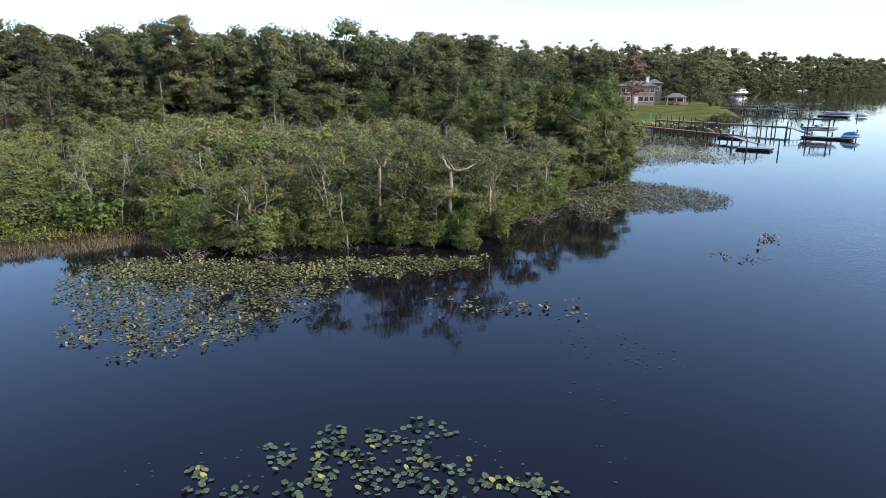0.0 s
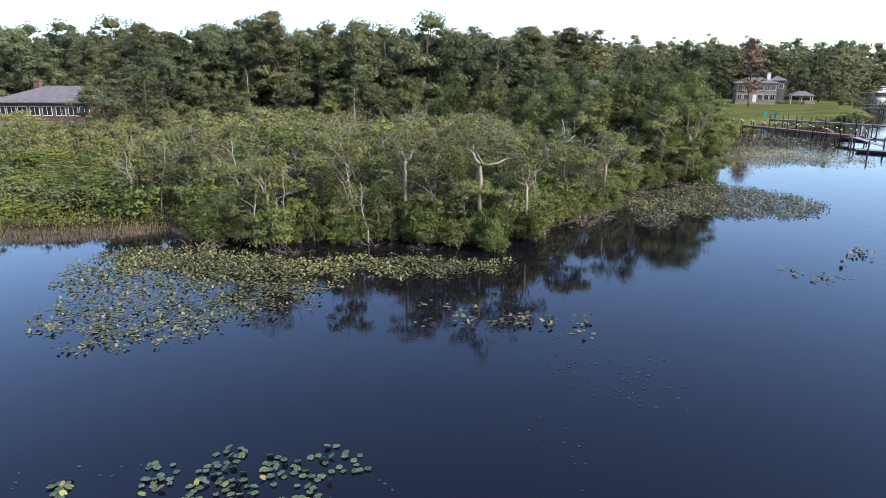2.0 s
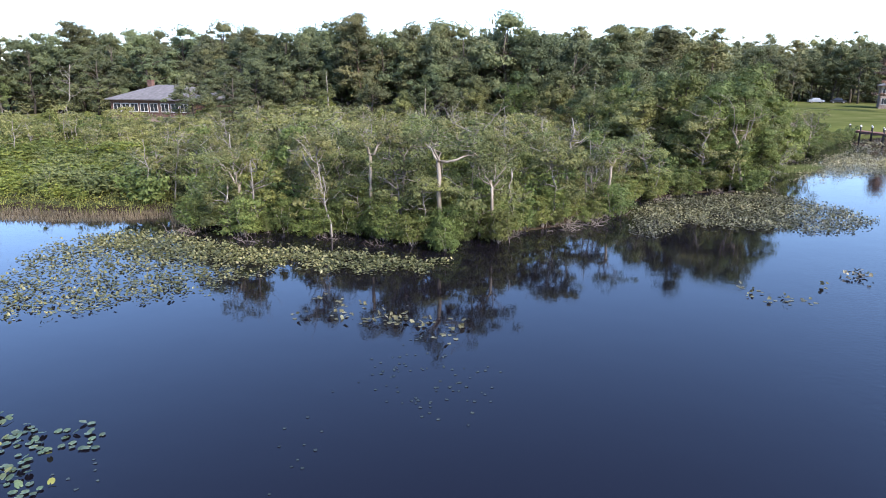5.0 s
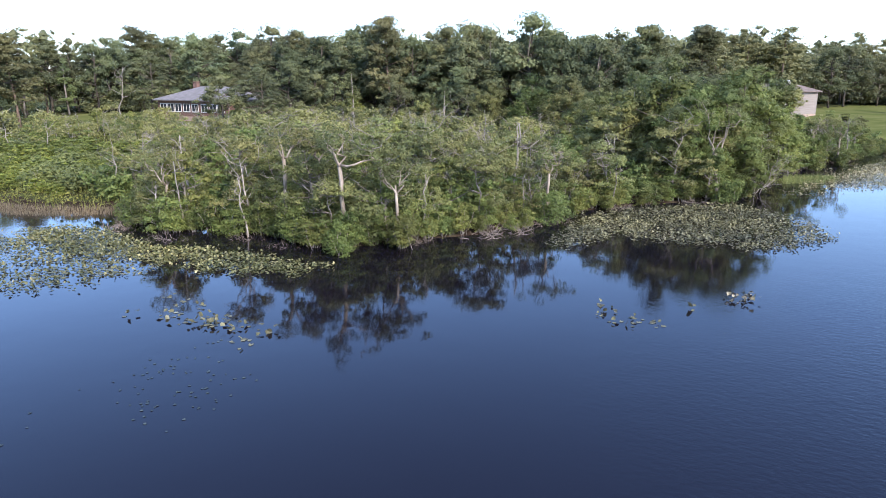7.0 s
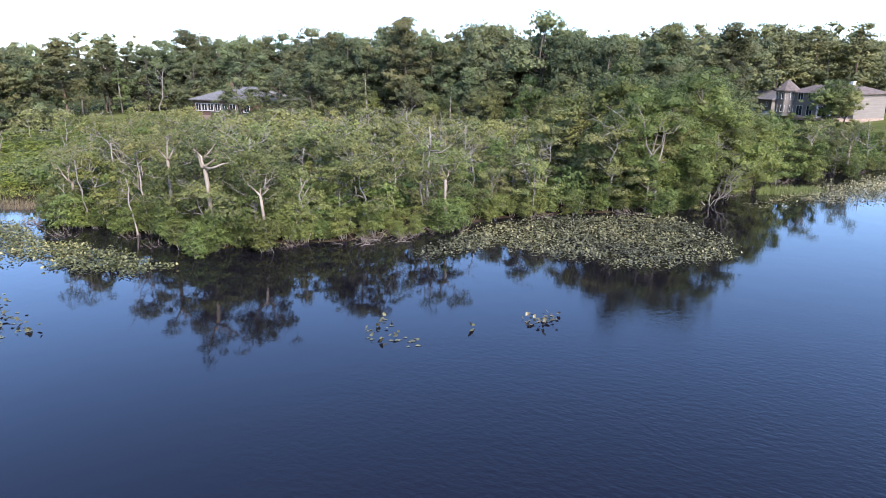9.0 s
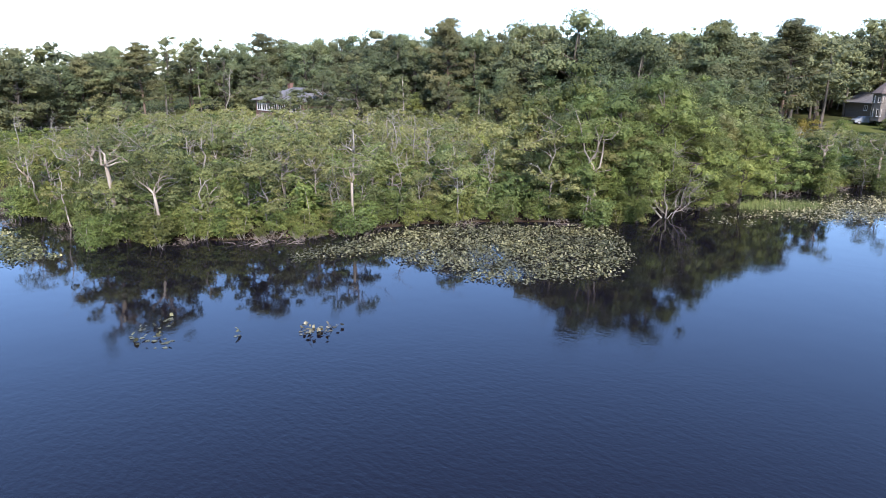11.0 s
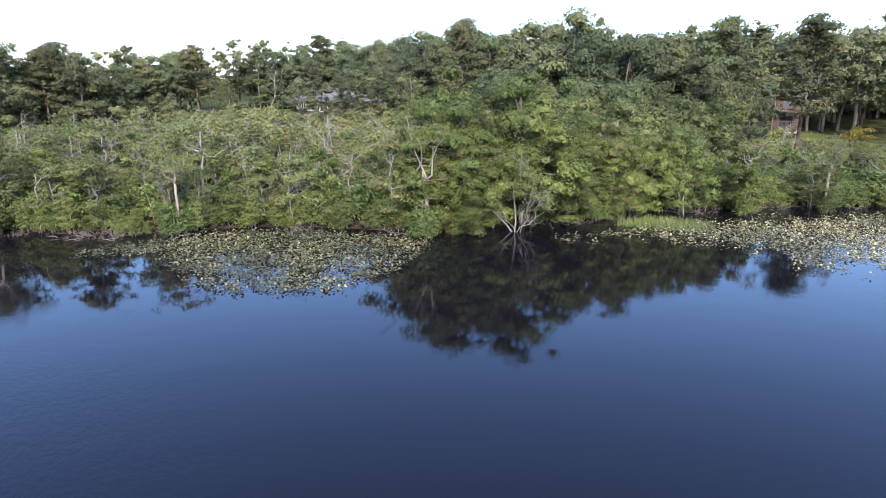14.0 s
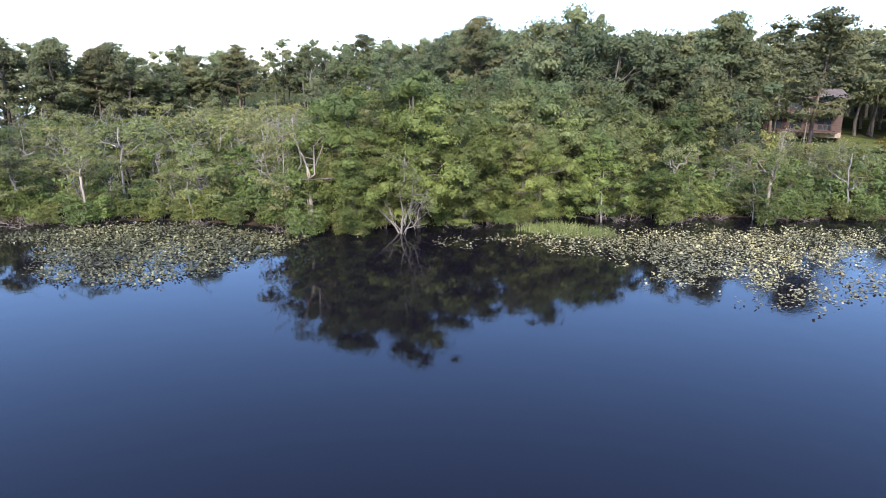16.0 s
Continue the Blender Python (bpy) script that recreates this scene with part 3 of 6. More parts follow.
def pale_trunk(seed, h, thick, label, forks=3, leaves=900, fork_at=0.72, arm=0.0, lean=0.03):
    """A stout pale trunk that breaks into a few crooked limbs, with thin sprays of leaves among them."""
    rng = np.random.default_rng(seed)
    tk, cr = Build(), Build()
    top = np.array([rng.normal(0, lean) * h, rng.normal(0, lean) * h, h * fork_at])
    spine = crooked(rng, (0, 0, -0.3), top, 6, 0.008)
    tk.tube(spine, [thick * f for f in (1.25, 1.0, 0.94, 0.9, 0.88, 0.8)], 8)
    blobs = []
    pieces = [("trunk", tk, M_PALE, True)]
    for i in range(forks):
        lb = Build()
        a = i * 6.28 / forks + rng.uniform(-0.4, 0.4)
        reach, rise = h * rng.uniform(0.12, 0.24), h * (1 - fork_at) * rng.uniform(0.7, 1.1)
        if arm and i == 0:
            a, reach, rise = 0.0, arm, 0.25
        e = top + np.array([math.cos(a) * reach, math.sin(a) * reach, rise])
        limb = crooked(rng, spine[-1] - (0, 0, 0.1), e, 6, 0.07)
        lb.tube(limb, [thick * f for f in (0.62, 0.52, 0.42, 0.34, 0.24, 0.1)], 6)
        for j in range(4):
            p = limb[rng.integers(2, 6)]
            o = p + np.array([rng.normal(0, 0.5), rng.normal(0, 0.5), rng.uniform(0.1, 0.7)])
            lb.tube(crooked(rng, p, o, 4, 0.1), [thick * 0.2, thick * 0.15, thick * 0.1, 0.006], 4)
            blobs.append((*(o + rng.normal(0, 0.2, 3)), rng.uniform(0.3, 0.55), rng.uniform(0.18, 0.34)))
        blobs.append((*(e + rng.normal(0, 0.15, 3)), rng.uniform(0.4, 0.6), rng.uniform(0.25, 0.4)))
        pieces.append(("limb", lb, M_PALE, True))
    cr.quads(blob_leaves(rng, blobs, leaves, 0.12, 0.06))
    pieces.append(("foliage", cr, M_SWAMP, False))
    return Kind("swamp_tree", label, "tree", pieces)


# ---- the lie of the land: plan units of K metres ----
K = 1.22

SHORE = [(-1500, -60), (-200, 18), (-60, 25), (-34, 28.5), (-21, 30.2), (-17.5, 31.8), (-15.5, 33.6), (-13.2, 31.6), (-9, 31), (-7, 32.4), (-3.5, 32.7), (-1, 32.2), (0.9, 32.4),
         (2.1, 34.8), (4.8, 37.6), (6.7, 41), (7.2, 44.5), (8.2, 47.3), (10.6, 50.7), (13.6, 53.9), (14.9, 57.3), (14.5, 61), (16.3, 64.9), (16, 69.5), (17.6, 72.6), (19.1, 75.5),
         (19.4, 78), (22, 82.6), (23.4, 86), (24.9, 92), (26, 99), (28.5, 106), (33, 112), (39, 117.5), (46, 122), (54, 127), (63, 139), (70, 160), (78, 185), (92, 225), (112, 275), (128, 312), (150, 352),
         (175, 374), (206, 402), (270, 455), (359, 548), (600, 745), (1600, 1500), (3500, 2700)]
LAND = np.array(SHORE + [(3500, 4000), (-3500, 4000), (-3500, -60)], float)
CLEARING = [(13, 113), (24, 104), (28.6, 107), (33, 113), (39, 118), (46, 122.5), (54, 128), (63, 140), (70, 161), (80, 195), (62, 206), (27, 203), (17, 168), (2, 158), (-5, 146), (1, 132), (9, 120)]
LAWN_LEFT = [(-92, 66), (-80, 62), (-70, 61), (-62, 66), (-52, 70), (-47, 76), (-48, 86), (-68, 88), (-84, 80)]
LAWN_PORCH = [(7, 103.5), (10, 107), (8, 118), (3, 129), (-5, 129), (-15, 130), (-20, 124), (-11, 116), (-3, 109.5)]


def inside(poly, x, y):
    poly = np.asarray(poly, float)
    x, y = np.asarray(x, float), np.asarray(y, float)
    hit = np.zeros(np.broadcast(x, y).shape, bool)
    j = len(poly) - 1
    for i in range(len(poly)):
        (xi, yi), (xj, yj) = poly[i], poly[j]
        if yi != yj:
            hit ^= ((yi > y) != (yj > y)) & (x < (xj - xi) * (y - yi) / (yj - yi) + xi)
        j = i
    return hit


def shore_distance(x, y):
    x, y = np.asarray(x, float), np.asarray(y, float)
    best = np.full(np.broadcast(x, y).shape, 1e9)
    pts = np.array(SHORE, float)
    for (ax, ay), (bx, by) in zip(pts[:-1], pts[1:]):
        ex, ey = bx - ax, by - ay
        t = np.clip(((x - ax) * ex + (y - ay) * ey) / (ex * ex + ey * ey), 0, 1)
        best = np.minimum(best, np.hypot(x - ax - t * ex, y - ay - t * ey))
    return best


def smooth(a, b, v):
    t = np.clip((v - a) / (b - a), 0, 1)
    return t * t * (3 - 2 * t)


def ground_height(x, y):
    d = np.where(inside(LAND, x, y), shore_distance(x, y), -shore_distance(x, y)) - 0.75
    swamp = 0.10 + 0.10 * smooth(0, 2, d) + 1.7 * smooth(28, 62, d)
    bank = 1.15 * smooth(-0.3, 2.2, d) + 0.8 * smooth(8, 60, d)
    swamp = swamp + 0.9 * smooth(-44, -56, np.asarray(x) * 1.0) * smooth(24, 45, d)
    k = smooth(22, 32, np.asarray(x) * 1.0 + (np.asarray(y) - 90) * 0.25)
    h = swamp * (1 - k) + bank * k
    return np.where(d > -0.3, np.where(d > 0, h, h * (1 + d / 0.3)), np.maximum(-1.5, (d + 0.3) * 0.6)) + np.where(d > 0.5, 0.05 * np.sin(x * 0.9) * np.cos(y * 1.1), 0)


def ground_z(x, y):
    return float(ground_height(np.array([x]), np.array([y]))[0])


def spaced(fine_lo, fine_hi, step, far, grow=1.11):
    vals = list(np.arange(fine_lo, fine_hi + step, step))
    s, v = step, vals[-1]
    while v < far:
        s *= grow
        v += s
        vals.append(v)
    s, v = step, vals[0]
    while v > -far:
        s *= grow
        v -= s
        vals.insert(0, v)
    return np.array(vals)


def build_ground():
    xs, ys = spaced(-30, 36, 1.0, 2780), spaced(26, 112, 1.0, 2780)
    gx, gy = np.meshgrid(xs, ys)
    gz = ground_height(gx, gy)
    b = Build()
    nx, ny = len(xs), len(ys)
    idx = np.arange(nx * ny).reshape(ny, nx)
    q = np.stack([idx[:-1, :-1], idx[:-1, 1:], idx[1:, 1:], idx[1:, :-1]], -1).reshape(-1, 4)
    b.add(np.stack([gx * K, gy * K, gz], -1).reshape(-1, 3), q.tolist())
    me = b.mesh("ground", M_MUD, True)
    me.materials.append(M_FLOOR)
    me.materials.append(M_LAWN)
    cx, cy = (gx[:-1, :-1] + gx[1:, 1:]) / 2, (gy[:-1, :-1] + gy[1:, 1:]) / 2
    d = shore_distance(cx, cy)
    slot = np.where(inside(LAND, cx, cy) & (d > 3), 1, 0)
    for poly in (CLEARING, LAWN_LEFT, LAWN_PORCH):
        slot = np.where(inside(poly, cx, cy) & (d > 0.8), 2, slot)
    me.polygons.foreach_set("material_index", slot.reshape(-1).astype(int).tolist())
    tagged(new("ground", me), "low swampy river bank of dark mud, leaf litter and mown lawn", "ground", kind="structure")


build_ground()
wb = Build().add([(-3400, -3400, 0), (3400, -3400, 0), (3400, 3400, 0), (-3400, 3400, 0)], [(0, 1, 2, 3)])
tagged(new("water", wb.mesh("water", M_WATER)), "calm dark tannin-stained river reflecting sky and trees", "water", kind="structure")


# ---- planting ----
TAKEN = []


def free(x, y, r):
    return all((x - a) ** 2 + (y - b) ** 2 > (r + c) ** 2 for a, b, c in TAKEN)


def pose_at(rng, x, y, scale=1.0, turn=None):
    """A standing place: shaken in size and turn."""
    s = scale * rng.uniform(0.88, 1.12)
    wide = s * rng.uniform(0.9, 1.12)
    return pose(x * K, y * K, max(-0.15, ground_z(x, y)), 0, 0, rng.uniform(0, 360) if turn is None else turn) @ Matrix.Diagonal((wide, wide, s, 1))


def plant_at(kinds, rng, x, y, scale=1.0, turn=None, group=""):
    """Stands one of the kinds at x, y."""
    kind = kinds[rng.integers(len(kinds))] if isinstance(kinds, list) else kinds
    return kind.stand(pose_at(rng, x, y, scale, turn), group)


def scatter(rng, x0, x1, y0, y1, step):
    """A shaken grid of places."""
    for gx in np.arange(x0, x1, step):
        for gy in np.arange(y0, y1, step):
            yield gx + rng.uniform(-0.45, 0.45) * step, gy + rng.uniform(-0.45, 0.45) * step


LS = "slim pale-barked wetland tree with airy grey-green leaves on the swampy bank"
LO = "tall dark green broadleaf tree of the upland woods"
LP = "tall pine with a bare trunk and flat layered crown"
LM = "rounded leafy tree of middling height by the swamp"
SWAMP = [swamp_tree(10 + i, 6.0, 3200, M_SWAMP, LS, 1.0 + 0.1 * (i % 3), 0.2 + 0.08 * (i % 2), size=0.145) for i in range(5)]
SWAMP += [broadleaf(15 + i, 5.6, 3000, M_SHRUB if i else M_SWAMP, "small rounded green wetland tree on the swampy bank", "swamp_tree", 0.1, 0.34, 0.15) for i in range(3)]
SWAMP_MID = [swamp_tree(20 + i, 6.0, 1800, M_SWAMP, LS, 1.0 + 0.1 * (i % 3), 0.25 + 0.06 * (i % 2), size=0.195) for i in range(3)]
SWAMP_MID += [broadleaf(25 + i, 5.6, 1700, M_SHRUB if i else M_SWAMP, "small rounded green wetland tree on the swampy bank", "swamp_tree", 0.1, 0.34, 0.2) for i in range(2)]
SWAMP_FAR = [swamp_tree(10 + i, 6.0, 540, M_SWAMP, LS, 1.0 + 0.1 * (i % 3), 0.3, size=0.28, plain=True) for i in range(3)]
SWAMP_FAR += [broadleaf(27 + i, 5.4, 540, M_SHRUB if i else M_SWAMP, LS, "swamp_tree", 0.15, 0.33, 0.28, plain=True) for i in range(2)]
FEATHER = [broadleaf(36 + i, 10.0, 14000, (M_BRIGHT, M_SWAMP)[i], LM, "leafy_tree", 0.06, 0.36, 0.115) for i in range(2)]
MIDTREE = [broadleaf(30 + i, 10.0, 6200, (M_BRIGHT, M_SWAMP, M_SHRUB, M_SWAMP)[i], LM, "leafy_tree", 0.08, 0.36, 0.175) for i in range(4)]
BUSH = [shrub(50 + i, 2.7, 3.2, 2200, M_SHRUB, "dense green waterside shrub leafy to the mud", size=0.125) for i in range(4)]
BUSHB = [shrub(60 + i, 2.4, 2.7, 2000, M_BRIGHT, "bright yellow-green waterside shrub", size=0.12) for i in range(2)]
BUSH_WOOD = [shrub(65 + i, 4.0, 5.0, 200, M_OAK, "dark undergrowth bush", size=0.46, plain=True) for i in range(3)]
BUSH_FAR = [shrub(50 + i, 2.7, 3.2, 320, M_SHRUB, "green shrub", size=0.27, plain=True) for i in range(3)]
LOWBUSH = [shrub(70 + i, 1.5, 2.9, 420, M_MARSH if i else M_SWAMP, "low marsh bush", size=0.14, plain=True) for i in range(3)]
SNAGS = [snag(80 + i, 6.0, "bare bleached dead tree with crooked broken limbs", 6 + i % 3, 0.009, 3) for i in range(6)]
PINES = [pine(100 + i, 16.0, 5000, M_PINE, LP, low=0.3 + 0.05 * (i % 3), tuft=0.38) for i in range(5)]
OAKS = [broadleaf(120 + i, 15.0, 3800, M_OAK, LO, low=0.12, wide=0.32, size=0.31) for i in range(5)]
PINES_FAR = [pine(110 + i, 16.0, 950, M_PINE, LP, tuft=0.5, plain=True) for i in range(3)]
OAKS_FAR = [broadleaf(130 + i, 15.0, 1050, M_OAK, LO, low=0.36, wide=0.33, size=0.4, plain=True) for i in range(3)]
CEDARS = [conifer(140 + i, 11.0, 2600, M_CEDAR, "narrow ragged dark evergreen at the edge of the woods") for i in range(2)]
RUSTPINE = pine(160, 18.0, 2200, M_RUST, "dying pine with rusty brown needles beside the lawn", low=0.18)

rng = np.random.default_rng(5)

# weathered trunks with a few crooked limbs that stand out along the bank: x, y, height factor
BIGSNAG = [snag(90 + i, 5.6, "thick weathered pale trunk with crooked bare limbs", 4 + i % 2, (0.014, 0.019)[i % 2], 2, lean=0.05) for i in range(4)]
for x, y, s in [(-8.9, 32.0, 0.72), (2.9, 36.6, 0.75), (-4.9, 32.6, 0.75), (8.8, 48.6, 0.7), (17.5, 70.5, 0.7), (22.0, 85.0, 0.8), (-13.0, 36.0, 0.85), (4.0, 45.0, 1.0), (-6.5, 41.0, 1.0)]:
    plant_at(BIGSNAG, rng, x, y, s, group="weathered trunks along the bank")
    TAKEN.append((x, y, 0.5))
# stout pale trunks with leafy heads: x, y in metres, height, radius, turn, forks, share of bare trunk, length of a level arm
LT = "stout pale-barked tree with crooked limbs and thin leaves"
for i, (x, y, h, thick, turn, forks, fork_at, arm) in enumerate([
        (0.5, 41.0, 6.1, 0.14, 15, 4, 0.76, 2.2), (-4.1, 41.1, 5.9, 0.12, 160, 3, 0.8, 0.0), (-2.6, 42.4, 5.8, 0.08, 60, 3, 0.78, 0.0), (-11.6, 38.6, 4.6, 0.1, 40, 4, 0.62, 0.0),
        (8.2, 52.6, 4.9, 0.1, 30, 3, 0.7, 0.0), (17.2, 66.4, 7.6, 0.13, 110, 4, 0.48, 0.0), (19.3, 81.4, 4.6, 0.09, 70, 3, 0.8, 0.0),
        (23.2, 90.6, 5.2, 0.13, 200, 3, 0.72, 0.0), (3.1, 42.6, 4.6, 0.1, 10, 4, 0.7, 0.0), (25.6, 97.0, 4.8, 0.12, 100, 3, 0.66, 0.0)]):
    pale_trunk(400 + i, h, thick, LT, forks, 1300, fork_at, arm).stand(pose(x, y, max(-0.1, ground_z(x / K, y / K)), 0, 0, turn), "weathered trunks along the bank")
    TAKEN.append((x / K, y / K, 0.5))
    plant_at(BUSH, rng, x / K + 0.4, y / K - 0.5, rng.uniform(0.8, 1.05), group="waterside shrubs")
    plant_at(SWAMP, rng, x / K - 0.7, y / K - 0.1, rng.uniform(0.55, 0.75), group="trees along the bank")
# slim trees of the front row
for x, y, s in [(-1.6, 34.0, 0.95), (-9.6, 33.0, 0.9), (2.2, 37.6, 0.9), (-12.2, 33.0, 0.85), (4.6, 39.5, 0.85), (8.6, 49.6, 0.85), (11.3, 53.5, 0.95), (-5.8, 33.6, 0.95), (1.4, 35.2, 1.0)]:
    plant_at(SWAMP, rng, x, y, s, group="trees along the bank")
    TAKEN.append((x, y, 0.8))
# the taller group on the point: x, y, height factor, form
for x, y, s, k in [(14.8, 60.2, 1.16, 0), (14.2, 64.6, 0.9, 0), (12.6, 70.5, 0.95, 1), (13.4, 75.0, 0.9, 3), (13.6, 57.4, 0.8, 1), (12.4, 60.4, 0.98, 1), (9.6, 58.2, 1.12, 2), (7.0, 57.5, 0.85, 3), (14.6, 67.0, 0.75, 1), (11.6, 64.0, 1.0, 2), (16.0, 62.4, 0.86, 0), (16.7, 66.6, 0.76, 0), (17.2, 70.4, 0.7, 0), (18.4, 74.2, 0.6, 0), (14.4, 71.6, 0.9, 1), (0.0, 72.0, 0.9, 3), (-3.0, 76.0, 0.95, 1), (7.0, 80.0, 1.0, 2), (3.0, 82.0, 1.05, 3), (-8.0, 78.0, 0.95, 2), (-13.0, 77.0, 0.9, 1), (10.0, 83.0, 0.85, 2), (6.5, 88.0, 1.0, 1),
                   (8.0, 63.5, 0.98, 3), (4.5, 61.0, 0.85, 2), (9.8, 69.0, 0.95, 3), (6.0, 68.0, 0.9, 2), (2.0, 66.0, 0.85, 1), (13.0, 68.5, 0.7, 1), (9.0, 75.0, 0.95, 3), (4.0, 73.5, 0.95, 2), (12.5, 56.0, 0.86, 0), (13.7, 56.9, 0.84, 0), (15.4, 56.4, 0.5, 0), (11.2, 55.4, 0.7, 1)]:
    plant_at(FEATHER[k] if k < 2 and y < 68 else MIDTREE[k], rng, x, y, s, group="tall trees on the point")
    TAKEN.append((x, y, 1.3))
for x, y, s in [(9.3, 61.0, 0.95), (6.0, 64.5, 0.95), (11.5, 61.6, 0.8), (1.5, 70, 0.9), (-20, 80, 0.8), (-33, 79, 0.8)]:
    plant_at(CEDARS, rng, x, y, s)
    TAKEN.append((x, y, 1.2))

def meadow(x, y):
    """The open wet meadow between the river and the fence."""
    return x < -21 - 0.35 * (y - 33) and y < 54


# the swamp wood, lower towards the far bay; what stands deep in it is joined
deep, deep_bush, low_bush = [], [], []
for x, y in scatter(rng, -64, 26, 31, 100, 2.3):
    if not inside(LAND, x, y) or inside(LAWN_LEFT, x, y) or inside(CLEARING, x, y) or inside(LAWN_PORCH, x, y):
        continue
    d = float(shore_distance(x, y))
    if d < 1.0 or d > 54 or not free(x, y, 0.7):
        continue
    if meadow(x, y) and rng.uniform() < 0.95:
        continue
    if x < -14 and d < 2.5:
        continue
    s = 0.92 if y < 62 else 0.80
    if x < -24 and y > 50:
        s = 0.66
    if x > 8 and y > 64:
        s = 0.62
    if rng.uniform() < 0.22:
        plant_at(SNAGS, rng, x, y, s * rng.uniform(0.7, 1.05), group="dead trees in the swamp")
    elif d < 15:
        plant_at(SWAMP if d < 7 else SWAMP_MID, rng, x, y, s * rng.uniform(0.62, 1.08), group="swamp wood")
    else:
        deep.append((SWAMP_FAR[rng.integers(5)], pose_at(rng, x, y, s * rng.uniform(0.7, 1.1))))

# shrubs: a close hem leaning over the water, and an understorey behind it
for (ax, ay), (bx, by) in zip(SHORE[6:-1], SHORE[7:]):
    if by > 88:
        break
    ln = math.hypot(bx - ax, by - ay)
    for k in range(max(1, round(ln / 0.72))):
        t = (k + rng.uniform(0.1, 0.9)) / max(1, round(ln / 0.72))
        o = rng.uniform(0.25, 1.0)
        px, py = ax + (bx - ax) * t - (by - ay) / ln * o, ay + (by - ay) * t + (bx - ax) / ln * o
        plant_at(BUSHB if rng.uniform() < 0.5 else BUSH, rng, px, py, rng.choice([0.42, 0.55, 0.7, 0.85]), group="waterside shrubs")
for x, y in scatter(rng, -62, 30, 30, 98, 1.5):
    if not inside(LAND, x, y) or inside(CLEARING, x, y) or inside(LAWN_LEFT, x, y):
        continue
    d = float(shore_distance(x, y))
    if d < 1.2 or d > 60 or not free(x, y, 0.0):
        continue
    if meadow(x, y) or x < -16.5 and d < 3.5:
        if d > 4.5 and rng.uniform() < 0.62:
            low_bush.append((LOWBUSH[rng.integers(3)], pose_at(rng, x, y, rng.uniform(0.6, 1.1) * (1.0 if d < 5 else rng.choice([1.0, 1.3, 1.6])))))
        continue
    keep = 0.8 if d < 2.6 else (0.5 if d < 6 else (0.28 if d < 20 else 0.14))
    if x > 12 and y > 62:
        keep = max(keep, 0.6)
    if rng.uniform() > keep:
        continue
    s = rng.uniform(0.5, 0.85) if d < 1.6 else rng.uniform(0.7, 1.15)
    if d < 2.1 and y < 85:
        plant_at(BUSHB if rng.uniform() < 0.22 else BUSH, rng, x, y, s, group="waterside shrubs")
    else:
        deep_bush.append((BUSH_FAR[rng.integers(3)], pose_at(rng, x, y, s)))

for x, y, s in [(1.3, 32.0, 0.85), (1.0, 32.3, 0.7), (-5.6, 32.4, 0.85), (-6.3, 32.5, 0.75), (-12.6, 31.7, 0.8)]:
    plant_at(BUSHB, rng, x, y, s, group="waterside shrubs")

# the upland woods
HOUSES = [(-57, 79.5, 9), (11, 145, 10), (-12.4, 123.6, 6), (50, 176, 9), (-84, 47, 5)]


def wood(x, y, r0=1.0):
    if not inside(LAND, x, y) or any(inside(p, x, y) for p in (CLEARING, LAWN_LEFT, LAWN_PORCH)):
        return False
    return all((x - a) ** 2 + (y - b) ** 2 > (c + r0) ** 2 for a, b, c in HOUSES) and free(x, y, 1.2)


rear = []


def tree_mix(x, y, s, pines=0.24, close=True):
    u = rng.uniform()
    s *= rng.uniform(0.86, 1.06)
    if u < pines:
        s *= 0.93
    if not close:
        rear.append(((PINES_FAR if u < pines else OAKS_FAR)[rng.integers(3)], pose_at(rng, x, y, s)))
    else:
        plant_at(PINES if u < pines else (OAKS if u < 0.95 else CEDARS), rng, x, y, s, group="upland woods")


def wood_front(x, y):
    """How far inside the wood's near edge a place lies."""
    if x > -46:
        return y - (80 + 0.05 * abs(x + 20) + (8 if x > -4 else 0))
    if y > 92 and x > -82:
        return y - 94
    return -73 - 0.12 * (y - 40) - x


for x, y in scatter(rng, -122, 16, 22, 138, 4.4):
    f = wood_front(x, y)
    if f < 0 or f > 23 or (f > 17 and rng.uniform() < 0.2) or not wood(x, y) or (y > 86 and x > min(7 - 0.2 * (y - 103), 5.0 - 0.8 * (y - 95))):
        continue
    if f < 5 and x > -46:
        plant_at(MIDTREE[1 + rng.integers(3)] if rng.uniform() < 0.6 else OAKS, rng, x, y, 0.7 * rng.uniform(0.8, 1.15), group="edge of the woods")
    else:
        tree_mix(x, y, 1.05 if x > -4 else 1.13 if x > -36 else 1.08, close=f < 17)
for x, y in scatter(rng, -122, 14, 22, 130, 3.0):
    if -1 < wood_front(x, y) < 9 and wood(x, y, -2.0) and not (y > 86 and x > min(7 - 0.2 * (y - 103), 5.0 - 0.8 * (y - 95))):
        rear.append((BUSH_WOOD[rng.integers(3)], pose_at(rng, x, y, rng.uniform(0.5, 1.1))))
for x, y in scatter(rng, -30, 100, 160, 224, 4.0):
    if wood(x, y, -2.0) and float(shore_distance(x, y)) > 1 and (204 < y < 214 or (x < 15 and y > 160 and x > 4) or (x > 62 and y > 190)):
        rear.append((BUSH_WOOD[rng.integers(3)], pose_at(rng, x, y, rng.uniform(0.6, 1.2))))
for x, y in scatter(rng, -40, 105, 158, 232, 5.2):
    if wood(x, y) and float(shore_distance(x, y)) > 4 and (y > 203 or x < 15):
        tree_mix(x, y, 1.3, 0.2, close=False)
for x, y in scatter(rng, 85, 165, 228, 330, 7.5):
    if wood(x, y) and 2 < float(shore_distance(x, y)) < 40:
        tree_mix(x, y, 1.35, 0.25, close=False)
